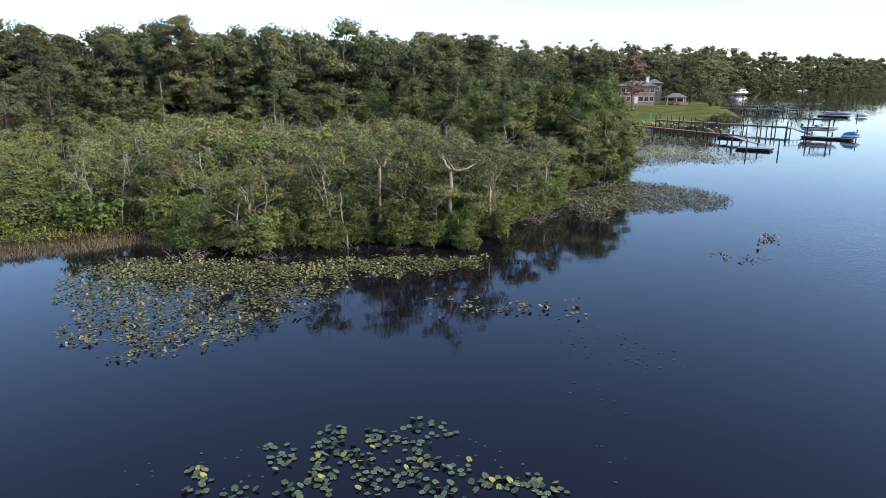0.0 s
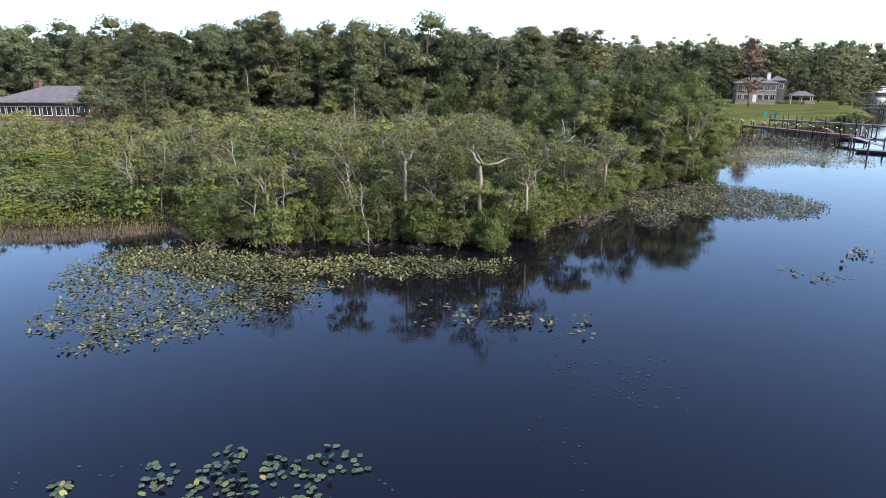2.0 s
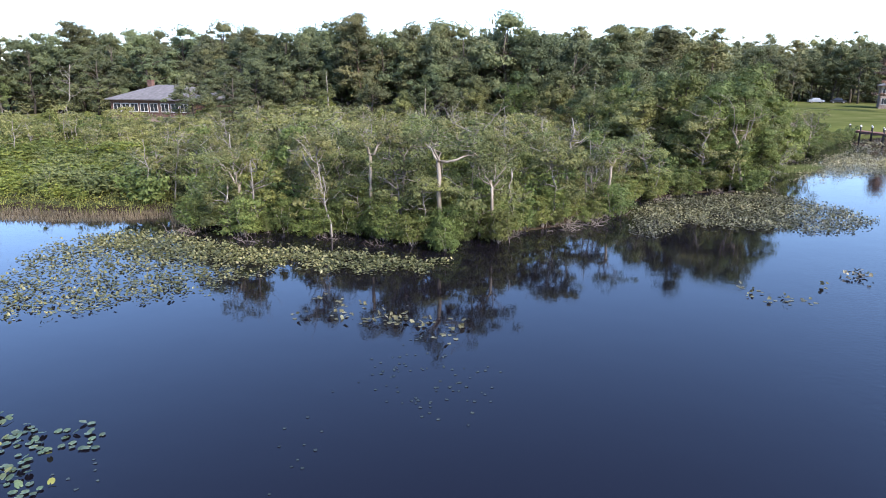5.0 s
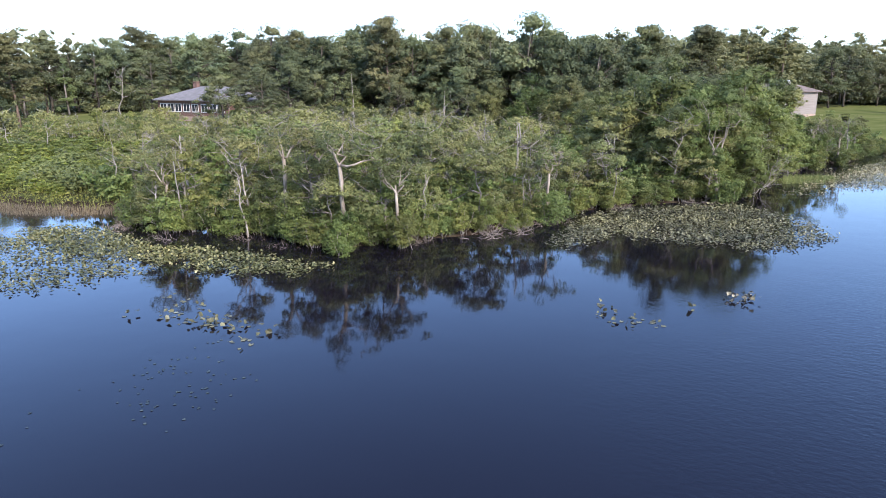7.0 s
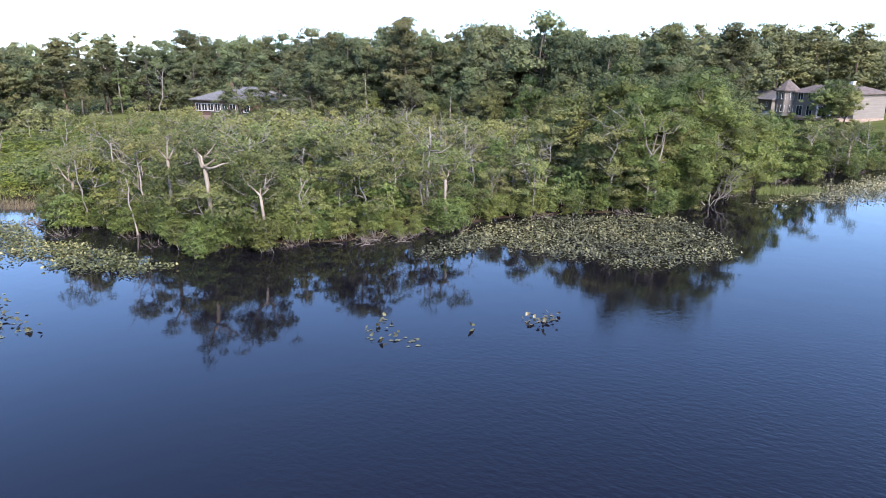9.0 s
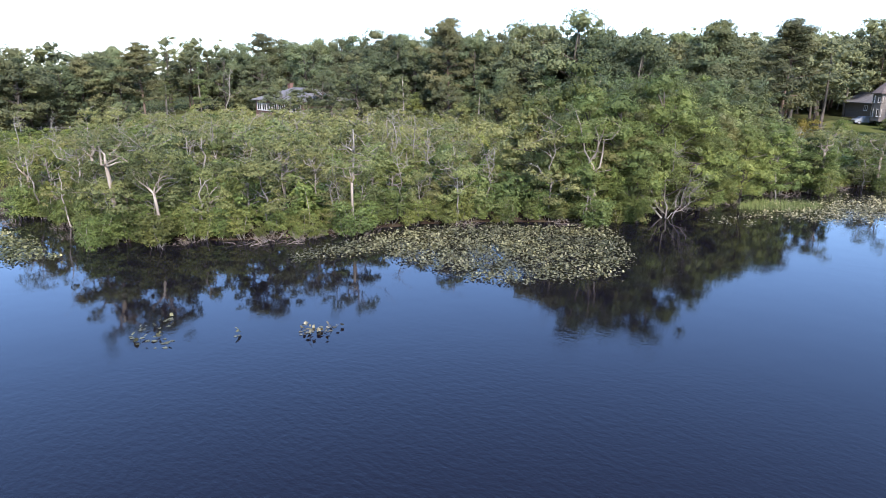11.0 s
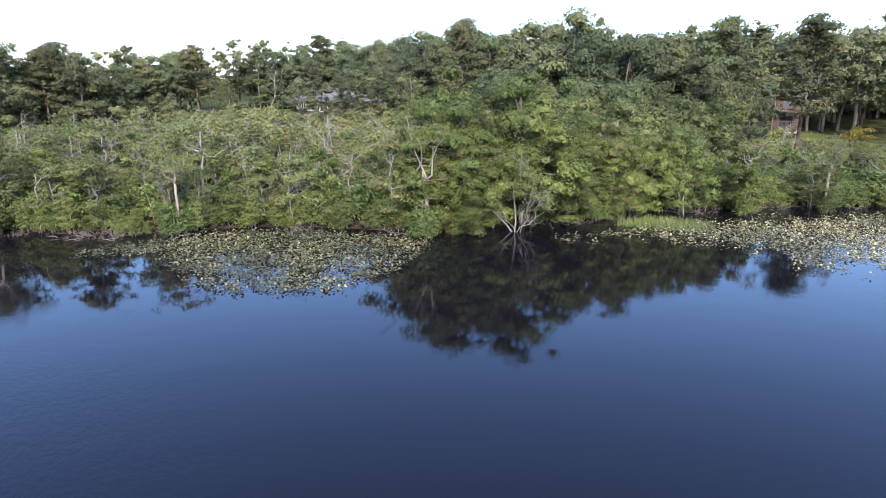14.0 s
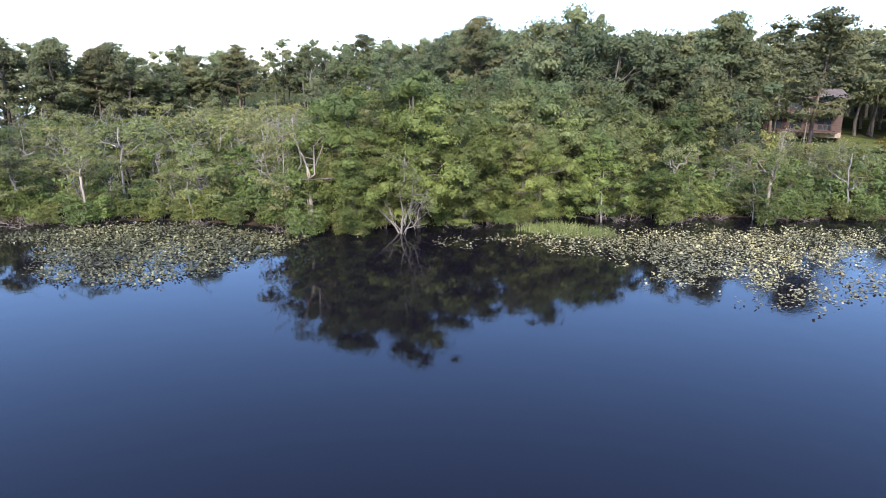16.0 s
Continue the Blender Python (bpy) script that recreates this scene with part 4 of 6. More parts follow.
for x, y in scatter(rng, -44, 4, 112, 150, 4.6):
    if wood(x, y, 0.5) and x < 1 - 0.25 * (y - 128) and (y > 131 or x < -16 - 0.8 * (y - 125)):
        tree_mix(x, y, 1.1, 0.3, close=False)
# single trees that break the skyline or stand on the lawns
for x, y, s, k in [(4.7, 103.2, 1.0, 0), (0.7, 96.7, 1.0, 1), (-8.2, 106.6, 1.0, 2), (-11.5, 109.0, 1.0, 3), (-11.2, 94.6, 0.92, 4), (-23, 96, 1.0, 1), (-4, 99, 0.98, 2), (-9, 100.5, 0.98, 4), (-15, 104, 1.0, 0)]:
    plant_at(PINES[k], rng, x, y, s)
plant_at(BIGSNAG[1], rng, -8.6, 119.4, 1.15)
plant_at(shrub(77, 3.4, 4.4, 2400, M_YELLOW, "broad yellow-leaved bush on the lawn", size=0.2), rng, 1.4, 121.6, 1.1)
plant_at(RUSTPINE, rng, 44.5, 158, 0.95, 40)
plant_at(SNAGS[2], rng, -70, 72, 1.5, 10)
for x, y, s in [(2.6, 92.5, 0.72), (-0.8, 94.5, 0.75)]:
    plant_at(OAKS, rng, x, y, s, group="edge of the woods")
for x, y, s in [(-47, 76.5, 0.75), (-44.5, 80, 0.72), (-45, 68.5, 0.62), (-43, 73, 0.68), (-73, 80, 0.8), (-70, 88, 0.95), (-62, 90, 0.95), (-54, 89, 0.95), (-48, 86, 0.9)]:
    plant_at(OAKS, rng, x, y, s, group="trees round the ranch house")
for x, y, s in [(27.5, 199, 1.0), (31, 197, 1.1), (36, 202, 1.1), (41, 203, 1.1), (46, 199, 1.0), (63, 183, 0.75), (69, 188, 0.7), (24, 187, 1.1), (21, 178, 1.1)]:
    plant_at(OAKS, rng, x, y, s)
for x, y, s in [(12.0, 130.6, 0.95), (13.4, 130.2, 1.0), (14.9, 131.0, 0.86)]:
    plant_at(MIDTREE[1], rng, x, y, s)
for x, y, s in [(-78, 44, 0.6), (-77.5, 48.5, 0.62), (-79, 52, 0.7), (-80.5, 40.5, 0.6), (-76, 44.6, 0.62), (-76.2, 47.6, 0.66)]:
    plant_at(OAKS, rng, x, y, s, group="upland woods")
joined("swamp_wood", deep, "close-grown grey-green swamp trees behind the bank", "trees")
joined("marsh_bushes", low_bush, "low yellow-green bushes scattered over the wet meadow", "bushes")
joined("swamp_shrubs", deep_bush, "green understorey shrubs between the swamp trees", "shrubs")
joined("rear_woods", rear, "dense dark upland woods of oak and pine behind the front trees", "woods")


def far_woods(name, line, depth, step, h, seed, label):
    """Woods too far off to tell tree from tree: crowns and trunks in one mesh."""
    r = np.random.default_rng(seed)
    b = Build()
    line = [np.array(p, float) * K for p in line]
    for p, q in zip(line[:-1], line[1:]):
        n = max(2, int(np.linalg.norm(q - p) / step))
        side = np.array([-(q - p)[1], (q - p)[0]]) / np.linalg.norm(q - p)
        for i in range(n):
            for row in range(depth):
                c = p + (q - p) * (i + r.uniform(0, 1)) / n + side * (0.5 + row * step * 0.9 + r.uniform(0, step * 0.6))
                hh = h * r.choice([0.75, 0.88, 0.95, 1.0, 1.08]) * r.uniform(0.94, 1.06) * (0.5 if row == 0 else 1.0)
                g = 0.3
                if row == 1:
                    b.tube([(c[0], c[1], g - 0.5), (c[0], c[1], g + hh * 0.6)], [0.25, 0.12], 4)
                up = r.uniform(0.02, 0.9, 18)
                wide = np.sqrt(np.clip(1.02 - up ** 3, 0, 1)) * 0.13
                blobs = [(c[0] + r.normal(0, hh * w), c[1] + r.normal(0, hh * w), g + hh * u, hh * r.uniform(0.08, 0.13), hh * r.uniform(0.06, 0.10)) for u, w in zip(up, wide)]
                thick_inside(b, r, blobs, 0.75, False)
                b.quads(blob_leaves(r, blobs, 320, hh * 0.04, hh * 0.028, 0.4))
    tagged(new(name, b.mesh(name, M_OAK)), label, "woods", kind="stuff")


far_woods("far_woods", [(128, 312), (150, 352), (175, 374), (206, 402), (270, 455), (359, 548), (560, 712)], 3, 8, 26, 7, "distant mixed woods along the far river bank")
far_woods("far_woods", [(-260, 40), (-135, 120), (-60, 160), (0, 235), (110, 262)], 3, 6.5, 14.2, 8, "distant dark woods behind the houses")


# ---- low growth ----
def blades(rng, xy, z0, h, w, lean=0.18):
    """Upright narrow blades as quads."""
    n = len(xy)
    a = rng.uniform(0, 6.28, n)
    hh = h * rng.uniform(0.6, 1.25, n)
    u = np.stack([np.cos(a), np.sin(a), np.zeros(n)], 1) * (w * rng.uniform(0.6, 1.3, n))[:, None]
    base = np.concatenate([xy * K, z0[:, None]], 1)
    off = np.concatenate([rng.normal(0, lean, (n, 2)) * hh[:, None], hh[:, None]], 1)
    return np.stack([base - u * 0.5, base + u * 0.5, base + off * 0.6 + u * 0.45, base + off], 1)


def pick(rng, poly, n, keep=None):
    """n places inside a polygon."""
    poly = np.asarray(poly, float)
    lo, hi = poly.min(0), poly.max(0)
    got = np.zeros((0, 2))
    while len(got) < n:
        p = rng.uniform(lo, hi, (n * 2, 2))
        p = p[inside(poly, p[:, 0], p[:, 1])]
        if keep is not None:
            p = p[keep(p[:, 0], p[:, 1])]
        got = np.concatenate([got, p])
    return got[:n]


def low_growth(name, poly, n, h, w, mat, label, category, seed, keep=None, lean=0.2):
    r = np.random.default_rng(seed)
    p = pick(r, poly, n, keep)
    b = Build()
    b.quads(blades(r, p, np.maximum(ground_height(p[:, 0], p[:, 1]), -0.05) - 0.05, h, w, lean))
    return tagged(new(name, b.mesh(name, mat)), label, category, kind="stuff")


on_land = lambda x, y: inside(LAND, x, y)
low_growth("reed_fringe", [(-40, 26.5), (-21, 29.6), (-17.4, 31.2), (-15.4, 33.0), (-13.4, 31.2), (-13.0, 32.2), (-15.5, 34.6), (-18, 33.0), (-21, 31.6), (-40, 28.6)], 8000, 0.42, 0.024, M_REED,
           "dry brown reed stems standing along the water", "reeds", 1, lean=0.08)
low_growth("marsh_grass", [(-60, 26), (-21, 31), (-17.5, 32.8), (-15, 34.6), (-13.2, 33), (-13.5, 37), (-17, 46), (-30, 60), (-60, 70)], 9000, 0.55, 0.05, M_MARSH,
           "tall yellow-green marsh plants covering the wet meadow", "marsh plants", 2, on_land, 0.3)
low_growth("rush_clump", [(17.4, 64.6), (20.0, 66.2), (21.2, 68.8), (19.6, 69.4), (17.2, 67.6)], 1700, 0.6, 0.03, M_RUSH, "clump of light green rushes standing in shallow water", "rushes", 3, lean=0.1)


def undergrowth(name, poly, n, h, size, mat, label, seed, keep):
    r = np.random.default_rng(seed)
    p = pick(r, poly, n, keep)
    z = ground_height(p[:, 0], p[:, 1]) + r.uniform(0, 1, n) ** 1.4 * h
    out = np.tile(np.array([[0.0, -0.3, 0.9]]), (n, 1))
    b = Build().quads(leaf_blades(r, np.concatenate([p * K, z[:, None]], 1), out, size, size * 0.6))
    return tagged(new(name, b.mesh(name, mat)), label, "undergrowth", kind="stuff")


near_bank = lambda x, y: inside(LAND, x, y) & (shore_distance(x, y) > 0.25)
undergrowth("undergrowth", [(-14, 30), (2, 31), (24, 80), (28, 98), (-45, 80), (-16, 40)], 26000, 0.8, 0.20, M_SHRUB, "tangled leafy undergrowth on the swamp floor", 4, near_bank)
undergrowth("forest_undergrowth", [(-60, 76), (12, 80), (14, 112), (-10, 122), (-60, 100)], 16000, 2.0, 0.34, M_OAK, "dark leafy undergrowth at the edge of the woods", 5, near_bank)
undergrowth("forest_undergrowth", [(-110, 20), (-78, 24), (-82, 60), (-95, 90), (-115, 90)], 7000, 2.2, 0.36, M_OAK, "dark leafy undergrowth at the edge of the woods", 6, near_bank)


undergrowth("marsh_herbs", [(-60, 26), (-21, 31.6), (-17.5, 33.2), (-15, 35), (-13.2, 33.6), (-13.5, 37), (-17, 46), (-30, 60), (-60, 70)], 34000, 0.75, 0.17, M_MARSH, "leafy yellow-green marsh herbs on the wet meadow", 7, near_bank)


def brush(seed, n, reach, label):
    """A tangle of dead sticks and roots at the water's edge."""
    r = np.random.default_rng(seed)
    pieces = []
    for i in range(n):
        b = Build()
        a = r.uniform(0, 6.28)
        p = np.array([r.normal(0, reach * 0.45), r.normal(0, reach * 0.28), r.uniform(-0.05, 0.25)])
        q = p + np.array([math.cos(a) * reach * r.uniform(0.3, 0.9), math.sin(a) * reach * r.uniform(0.2, 0.6), r.uniform(0.0, 0.65)])
        b.tube(crooked(r, p, q, 4, 0.08), [0.030, 0.024, 0.015, 0.005], 4)
        for j in range(2):
            b.tube([p + (q - p) * 0.6, p + (q - p) * 0.7 + r.normal(0, 0.25, 3)], [0.013, 0.004], 3)
        pieces.append(("stick", b, M_BRUSH, True))
    return Kind("brush_pile", label, "brush pile", pieces)


BRUSH = [brush(200 + i, 30, 1.5, "tangle of dead brown sticks and roots at the water's edge") for i in range(3)]
for x, y, s, t in [(6.2, 40.0, 1.0, 50), (5.2, 38.4, 0.9, 60), (-12.0, 30.4, 0.9, 0), (-7.9, 30.2, 0.8, 10), (7.0, 43.0, 0.9, 70), (3.0, 35.6, 0.7, 40), (9.4, 48.8, 0.8, 30), (13.2, 53.2, 0.9, 40),
                   (17.0, 71.5, 1.0, 40), (18.8, 75.0, 0.9, 60), (19.2, 77.6, 0.8, 80), (15.6, 62.8, 0.9, 60), (21.2, 81.6, 0.9, 60), (-4.6, 32.2, 0.6, 0), (-2.0, 31.9, 0.6, 0), (16.4, 66.0, 0.8, 70)]:
    c = plant_at(BRUSH, rng, x, y, s, t, group="brush along the bank")


def fallen_tree(seed, label):
    """A dead clump at the water: leaning stems spread in a fan, with fine bare branches hanging at its foot."""
    r = np.random.default_rng(seed)
    ob = new("dead_tree_clump")
    for lean, tall, thick in ((-4.4, 4.2, 0.075), (-1.5, 2.6, 0.035), (0.2, 5.4, 0.07), (1.2, 3.4, 0.045), (2.2, 2.8, 0.035)):
        bt = Build()
        stem = crooked(r, (r.normal(0, 0.15), r.normal(0, 0.1), -0.3), (lean, r.uniform(-0.9, 0.3), tall), 7, 0.03)
        bt.tube(stem, [thick * (1 - 0.13 * k) for k in range(7)], 5)
        for i in range(11):
            s = stem[r.integers(2, 7)]
            reach = r.uniform(0.5, 1.7)
            side = (1 if lean > 0 else -1) * r.uniform(-0.35, 1.0)
            p = crooked(r, s, s + np.array([side * reach, r.uniform(-0.6, 0.4), r.uniform(-0.25, 0.8) * reach]), 5, 0.07)
            bt.tube(p, [thick * 0.4, thick * 0.34, thick * 0.26, thick * 0.18, 0.004], 4)
            for j in range(5):
                k = p[r.integers(1, 5)]
                bt.tube([k, k + r.normal(0, 0.28, 3)], [thick * 0.16, 0.004], 3)
        part("stem", bt.mesh("stem", M_SNAG, True), ob)
    for i in range(26):
        f = r.uniform(0.3, 0.95)
        s = np.array([-4.4 * f, r.uniform(-0.5, 0.0), 4.2 * f]) if i % 3 else np.array([1.2 * f, r.uniform(-0.4, 0.0), 3.4 * f])
        e = s + np.array([r.normal(-0.1, 0.3), r.uniform(-0.5, -0.1), -min(s[2] - 0.1, r.uniform(0.6, 1.5))])
        part("hanging_branch", Build().tube(crooked(r, s, e, 4, 0.05), [0.012, 0.010, 0.008, 0.003], 3).mesh("hanging_branch", M_SNAG, True), ob)
    sprays = [(r.uniform(-2.4, 2.0), r.uniform(-0.3, 1.0), r.uniform(2.2, 5.2), r.uniform(0.4, 0.7), r.uniform(0.25, 0.4)) for _ in range(14)]
    part("foliage", Build().quads(blob_leaves(r, sprays, 2200, 0.12, 0.07)).mesh("foliage", M_SWAMP), ob)
    return tagged(ob, label, "dead tree")


ft = fallen_tree(9, "grey dead tree clump with a fan of bare leaning stems")
ft.matrix_basis = pose(15.9 * K, 58.8 * K, 0.05, 0, 0, 39)


for x, y, s in [(15.2, 56.7, 0.55), (14.9, 56.4, 0.7), (14.4, 55.8, 0.55)]:
    plant_at(BUSH, rng, x, y, s, group="waterside shrubs")


# ---- water lilies ----
LEAF = np.array([(0, -0.20, 0), (-0.34, -0.38, 0.05), (-0.32, 0.24, 0.06), (0, 0.55, 0), (0.32, 0.24, 0.06), (0.34, -0.38, 0.05)])
LEAF_FACES = [(0, 3, 2, 1), (0, 5, 4, 3)]
ROUND_LEAF = np.array([(0, -0.12, 0.0), (-0.10, -0.40, 0.02), (-0.30, -0.30, 0.03), (-0.38, 0.02, 0.04), (-0.27, 0.33, 0.03), (0, 0.46, 0.0), (0.27, 0.33, 0.03), (0.38, 0.02, 0.04), (0.30, -0.30, 0.03), (0.10, -0.40, 0.02)])


def lily_leaves(rng, p, size, raised, tilt=1.15):
    """Vertices of lily leaves at places p (N x 2); a share of them stands up out of the water."""
    n = len(p)
    up = rng.uniform(0, 1, n) < raised
    s = size * rng.uniform(0.65, 1.25, n)
    yaw = rng.uniform(0, 6.28, n)
    pitch = np.where(up, rng.uniform(0.0, tilt, n), rng.normal(0, 0.012, n))
    z = np.where(up, rng.uniform(0.03, 0.26, n), 0.012)
    v = LEAF[None] * s[:, None, None]
    y = v[..., 1] * np.cos(pitch)[:, None]
    zz = v[..., 2] * np.where(up, 1.6, 0.15)[:, None] + v[..., 1] * np.sin(pitch)[:, None]
    x = v[..., 0]
    cx, sx_ = np.cos(yaw)[:, None], np.sin(yaw)[:, None]
    out = np.stack([x * cx - y * sx_ + p[:, :1], x * sx_ + y * cx + p[:, 1:2], zz + z[:, None]], -1)
    out[..., 2] = np.maximum(out[..., 2], 0.006)
    return out


def lily_mesh(verts):
    n = len(verts)
    faces = [tuple(i + 6 * k for i in f) for k in range(n) for f in LEAF_FACES]
    return Build().add(verts.reshape(-1, 3), faces)


def lily_patch(poly, n, size, raised, mat, label, seed, hem=2.0, holes=0.45):
    """A bed of lilies: clumped, thinning to its edges, with gaps of open water."""
    r = np.random.default_rng(seed)
    poly_a = np.asarray(poly, float)

    def keep(x, y):
        d = np.full(x.shape, 1e9)
        for (ax, ay), (bx, by) in zip(poly_a, np.roll(poly_a, -1, 0)):
            ex, ey = bx - ax, by - ay
            t = np.clip(((x - ax) * ex + (y - ay) * ey) / (ex * ex + ey * ey + 1e-9), 0, 1)
            d = np.minimum(d, np.hypot(x - ax - t * ex, y - ay - t * ey))
        nz = np.array([noise.noise(Vector((a * 0.7, b * 0.7, seed))) * 0.6 + noise.noise(Vector((a * 2.1, b * 2.1, seed))) * 0.4 for a, b in zip(x, y)])
        return (nz * 0.9 + 0.5 > holes * (1.2 - np.clip(d / hem, 0, 1))) & (r.uniform(0, 1, x.shape) < 0.25 + d / hem)

    c = pick(r, poly, max(3, n // 5), keep)
    p = np.repeat(c * K, 5, 0) + r.normal(0, max(0.13, size * 0.85) if raised else 0.5, (len(c) * 5, 2))
    return tagged(new("lily_bed", lily_mesh(lily_leaves(r, p, size, raised)).mesh("lily_bed", mat)), label, "water lilies", kind="stuff")


LB = "bed of green and yellowing water lily leaves floating on dark water"
lily_patch([(-16.5, 28.0), (-15, 30.2), (-11, 30.0), (-7.8, 29.4), (-3, 30.5), (2.4, 30.4), (1.9, 28.2), (-2, 26.8), (-5, 27), (-9, 26), (-14, 26)], 7400, 0.15, 0.6, M_LILYG, LB, 11, 1.4, 0.42)
lily_patch([(-15.4, 23.6), (-16.8, 27.6), (-9, 28), (-3, 27), (-3.3, 25), (-4.6, 22.4), (-5.8, 20.8), (-7.3, 19.4), (-9.5, 17.9), (-10.9, 19.2), (-13.5, 19.6), (-13.1, 21.9)], 4700, 0.15, 0.45, M_LILYG, LB, 12, 1.8, 0.5)
lily_patch([(8.4, 38.2), (8.2, 41.6), (7.6, 45), (9.4, 49), (11.6, 50.8), (15.2, 54.2), (17.4, 52), (19.5, 49.6), (20.8, 46.6), (19.5, 43.6), (17.8, 41.8), (14, 41.2), (11, 41.3), (9.9, 37.8)], 12500, 0.142, 0.65, M_LILY, LB, 13, 1.2, 0.2)
lily_patch([(16, 60), (17.6, 64.4), (17.4, 68.8), (19.9, 73.6), (22.4, 81.6), (25, 86), (30, 80), (30.8, 75), (31.4, 71), (31.4, 67.6), (29.8, 65.4), (27.3, 64.4), (24.5, 64.6), (21.4, 63.2), (19.2, 59.2)], 11500, 0.132, 0.5, M_LILY, LB, 14, 4.0, 0.6)
lily_patch([(24.6, 86), (26.5, 98), (30, 102), (36, 92), (34.5, 78), (33.5, 68), (30, 65.5), (29.5, 78)], 3600, 0.16, 0.5, M_LILY, LB, 15, 2.0, 0.5)
lily_patch([(16.2, 33.6), (17.6, 35.2), (18.2, 34.6), (17.0, 33.2)], 40, 0.21, 0.6, M_LILY, "small clump of water lilies on open water", 16, 0.3, 0.3)
lily_patch([(9.5, 29.2), (12, 31.4), (16.4, 34.6), (17.6, 33.6), (15.6, 28.8), (12, 29.4)], 45, 0.2, 0.4, M_LILY, "scattered water lily leaves on open water", 26, 0.8, 0.6)
lily_patch([(-3, 24.8), (2.8, 24.8), (6.4, 24), (5.6, 21.4), (4, 22.4), (0, 22.0)], 110, 0.22, 0.5, M_LILY, LB, 17, 0.8, 0.6)
# Flat on the opaque water, toned as though some water covered them.
SB = "dark lily leaves flat on the water, dimmed by colour as if sunken"
lily_patch([(2.4, 23.5), (6.4, 23), (8.2, 18), (7, 14.4), (3.6, 12.6), (2.2, 13.4), (3.4, 18)], 100, 0.11, 0.0, M_LILYD, SB, 18, 1.2, 0.55)
lily_patch([(-8, 13.4), (-3, 15.4), (3.5, 15), (5, 10.5), (-8, 10)], 60, 0.11, 0.0, M_LILYD, SB, 20, 1.0, 0.5)

# single lily plants on open water, each leaf a part
leaf_rng = np.random.default_rng(21)
LEAF_MESHES = []
for k in range(12):
    tip = math.radians((2, 5, 3, 4, 2, 6, 3, 2, 20, 28, 38, 24)[k])
    v = ROUND_LEAF * (0.225 if k < 8 else 0.22) * leaf_rng.uniform(0.8, 1.15)
    v = np.stack([v[:, 0], v[:, 1] * math.cos(tip), v[:, 2] * 0.6 + (v[:, 1] + 0.1) * math.sin(tip) + 0.014], 1)
    v[:, 2] = np.maximum(v[:, 2], 0.006)
    LEAF_MESHES.append(Build().add(v, [(0, 5, 4, 3, 2, 1), (0, 9, 8, 7, 6, 5)]).mesh("lily_leaf", M_LILYY if k > 9 else M_LILYN))
for x, y, n in [(-6.6, 15.6, 7), (-6.4, 14.9, 6), (-5.2, 14.6, 6), (-4.7, 16.6, 6), (-4.5, 16.0, 9), (-3.3, 17.5, 7), (-3.3, 16.8, 7), (-3.2, 16.1, 7), (-3.3, 15.5, 5), (-3.6, 15.2, 4), (-3.9, 14.7, 6), (-2.9, 14.9, 5),
                (-2.7, 16.5, 4), (-2.3, 16.1, 6), (-1.9, 15.3, 7), (-2.1, 17.4, 6), (-1.7, 17.2, 7), (-2.0, 16.7, 4), (-0.8, 18.0, 5), (0.0, 17.7, 6), (-0.8, 17.0, 4), (-0.9, 16.2, 7), (-1.2, 15.5, 7), (-0.4, 15.8, 7),
                (0.4, 15.8, 6), (-0.7, 14.9, 5), (0.0, 14.7, 8), (1.1, 15.0, 6), (1.5, 14.9, 7), (2.3, 15.1, 7), (2.7, 14.7, 8), (-1.9, 14.7, 3)]:
    lp = tagged(new("water_lily"), "water lily plant with pale round floating leaves", "water lily", "lilies on open water")
    lp.matrix_basis = pose(x, y, 0.0)
    spots = []
    while len(spots) < n + 3:
        a, rr = leaf_rng.uniform(0, 6.28), 0.42 * leaf_rng.uniform(0, 1) ** 0.6
        q = (math.cos(a) * rr * 1.15, math.sin(a) * rr)
        if all(math.hypot(q[0] - u[0], q[1] - u[1]) > 0.115 for u in spots):
            spots.append(q)
    for j, q in enumerate(spots):
        k = 10 + leaf_rng.integers(2) if leaf_rng.uniform() < 0.07 else (8 + leaf_rng.integers(2) if leaf_rng.uniform() < 0.3 else leaf_rng.integers(8))
        part("leaf", LEAF_MESHES[k], lp, at=pose(q[0], q[1], 0.003 * j, 0, 0, leaf_rng.uniform(0, 360)))


# ---- docks ----
def span(p, q):
    d = Vector(q) - Vector(p)
    return d.length, math.degrees(math.atan2(d.y, d.x))


PILE = Build().tube([(0, 0, 0), (0, 0, 1.0)], [0.10, 0.09], 8).mesh("pile", M_PILE, True)
CAP = Build().tube([(0, 0, 0), (0, 0, 0.05), (0, 0, 0.13)], [0.13, 0.12, 0.02], 8).mesh("cap", M_WHITE)


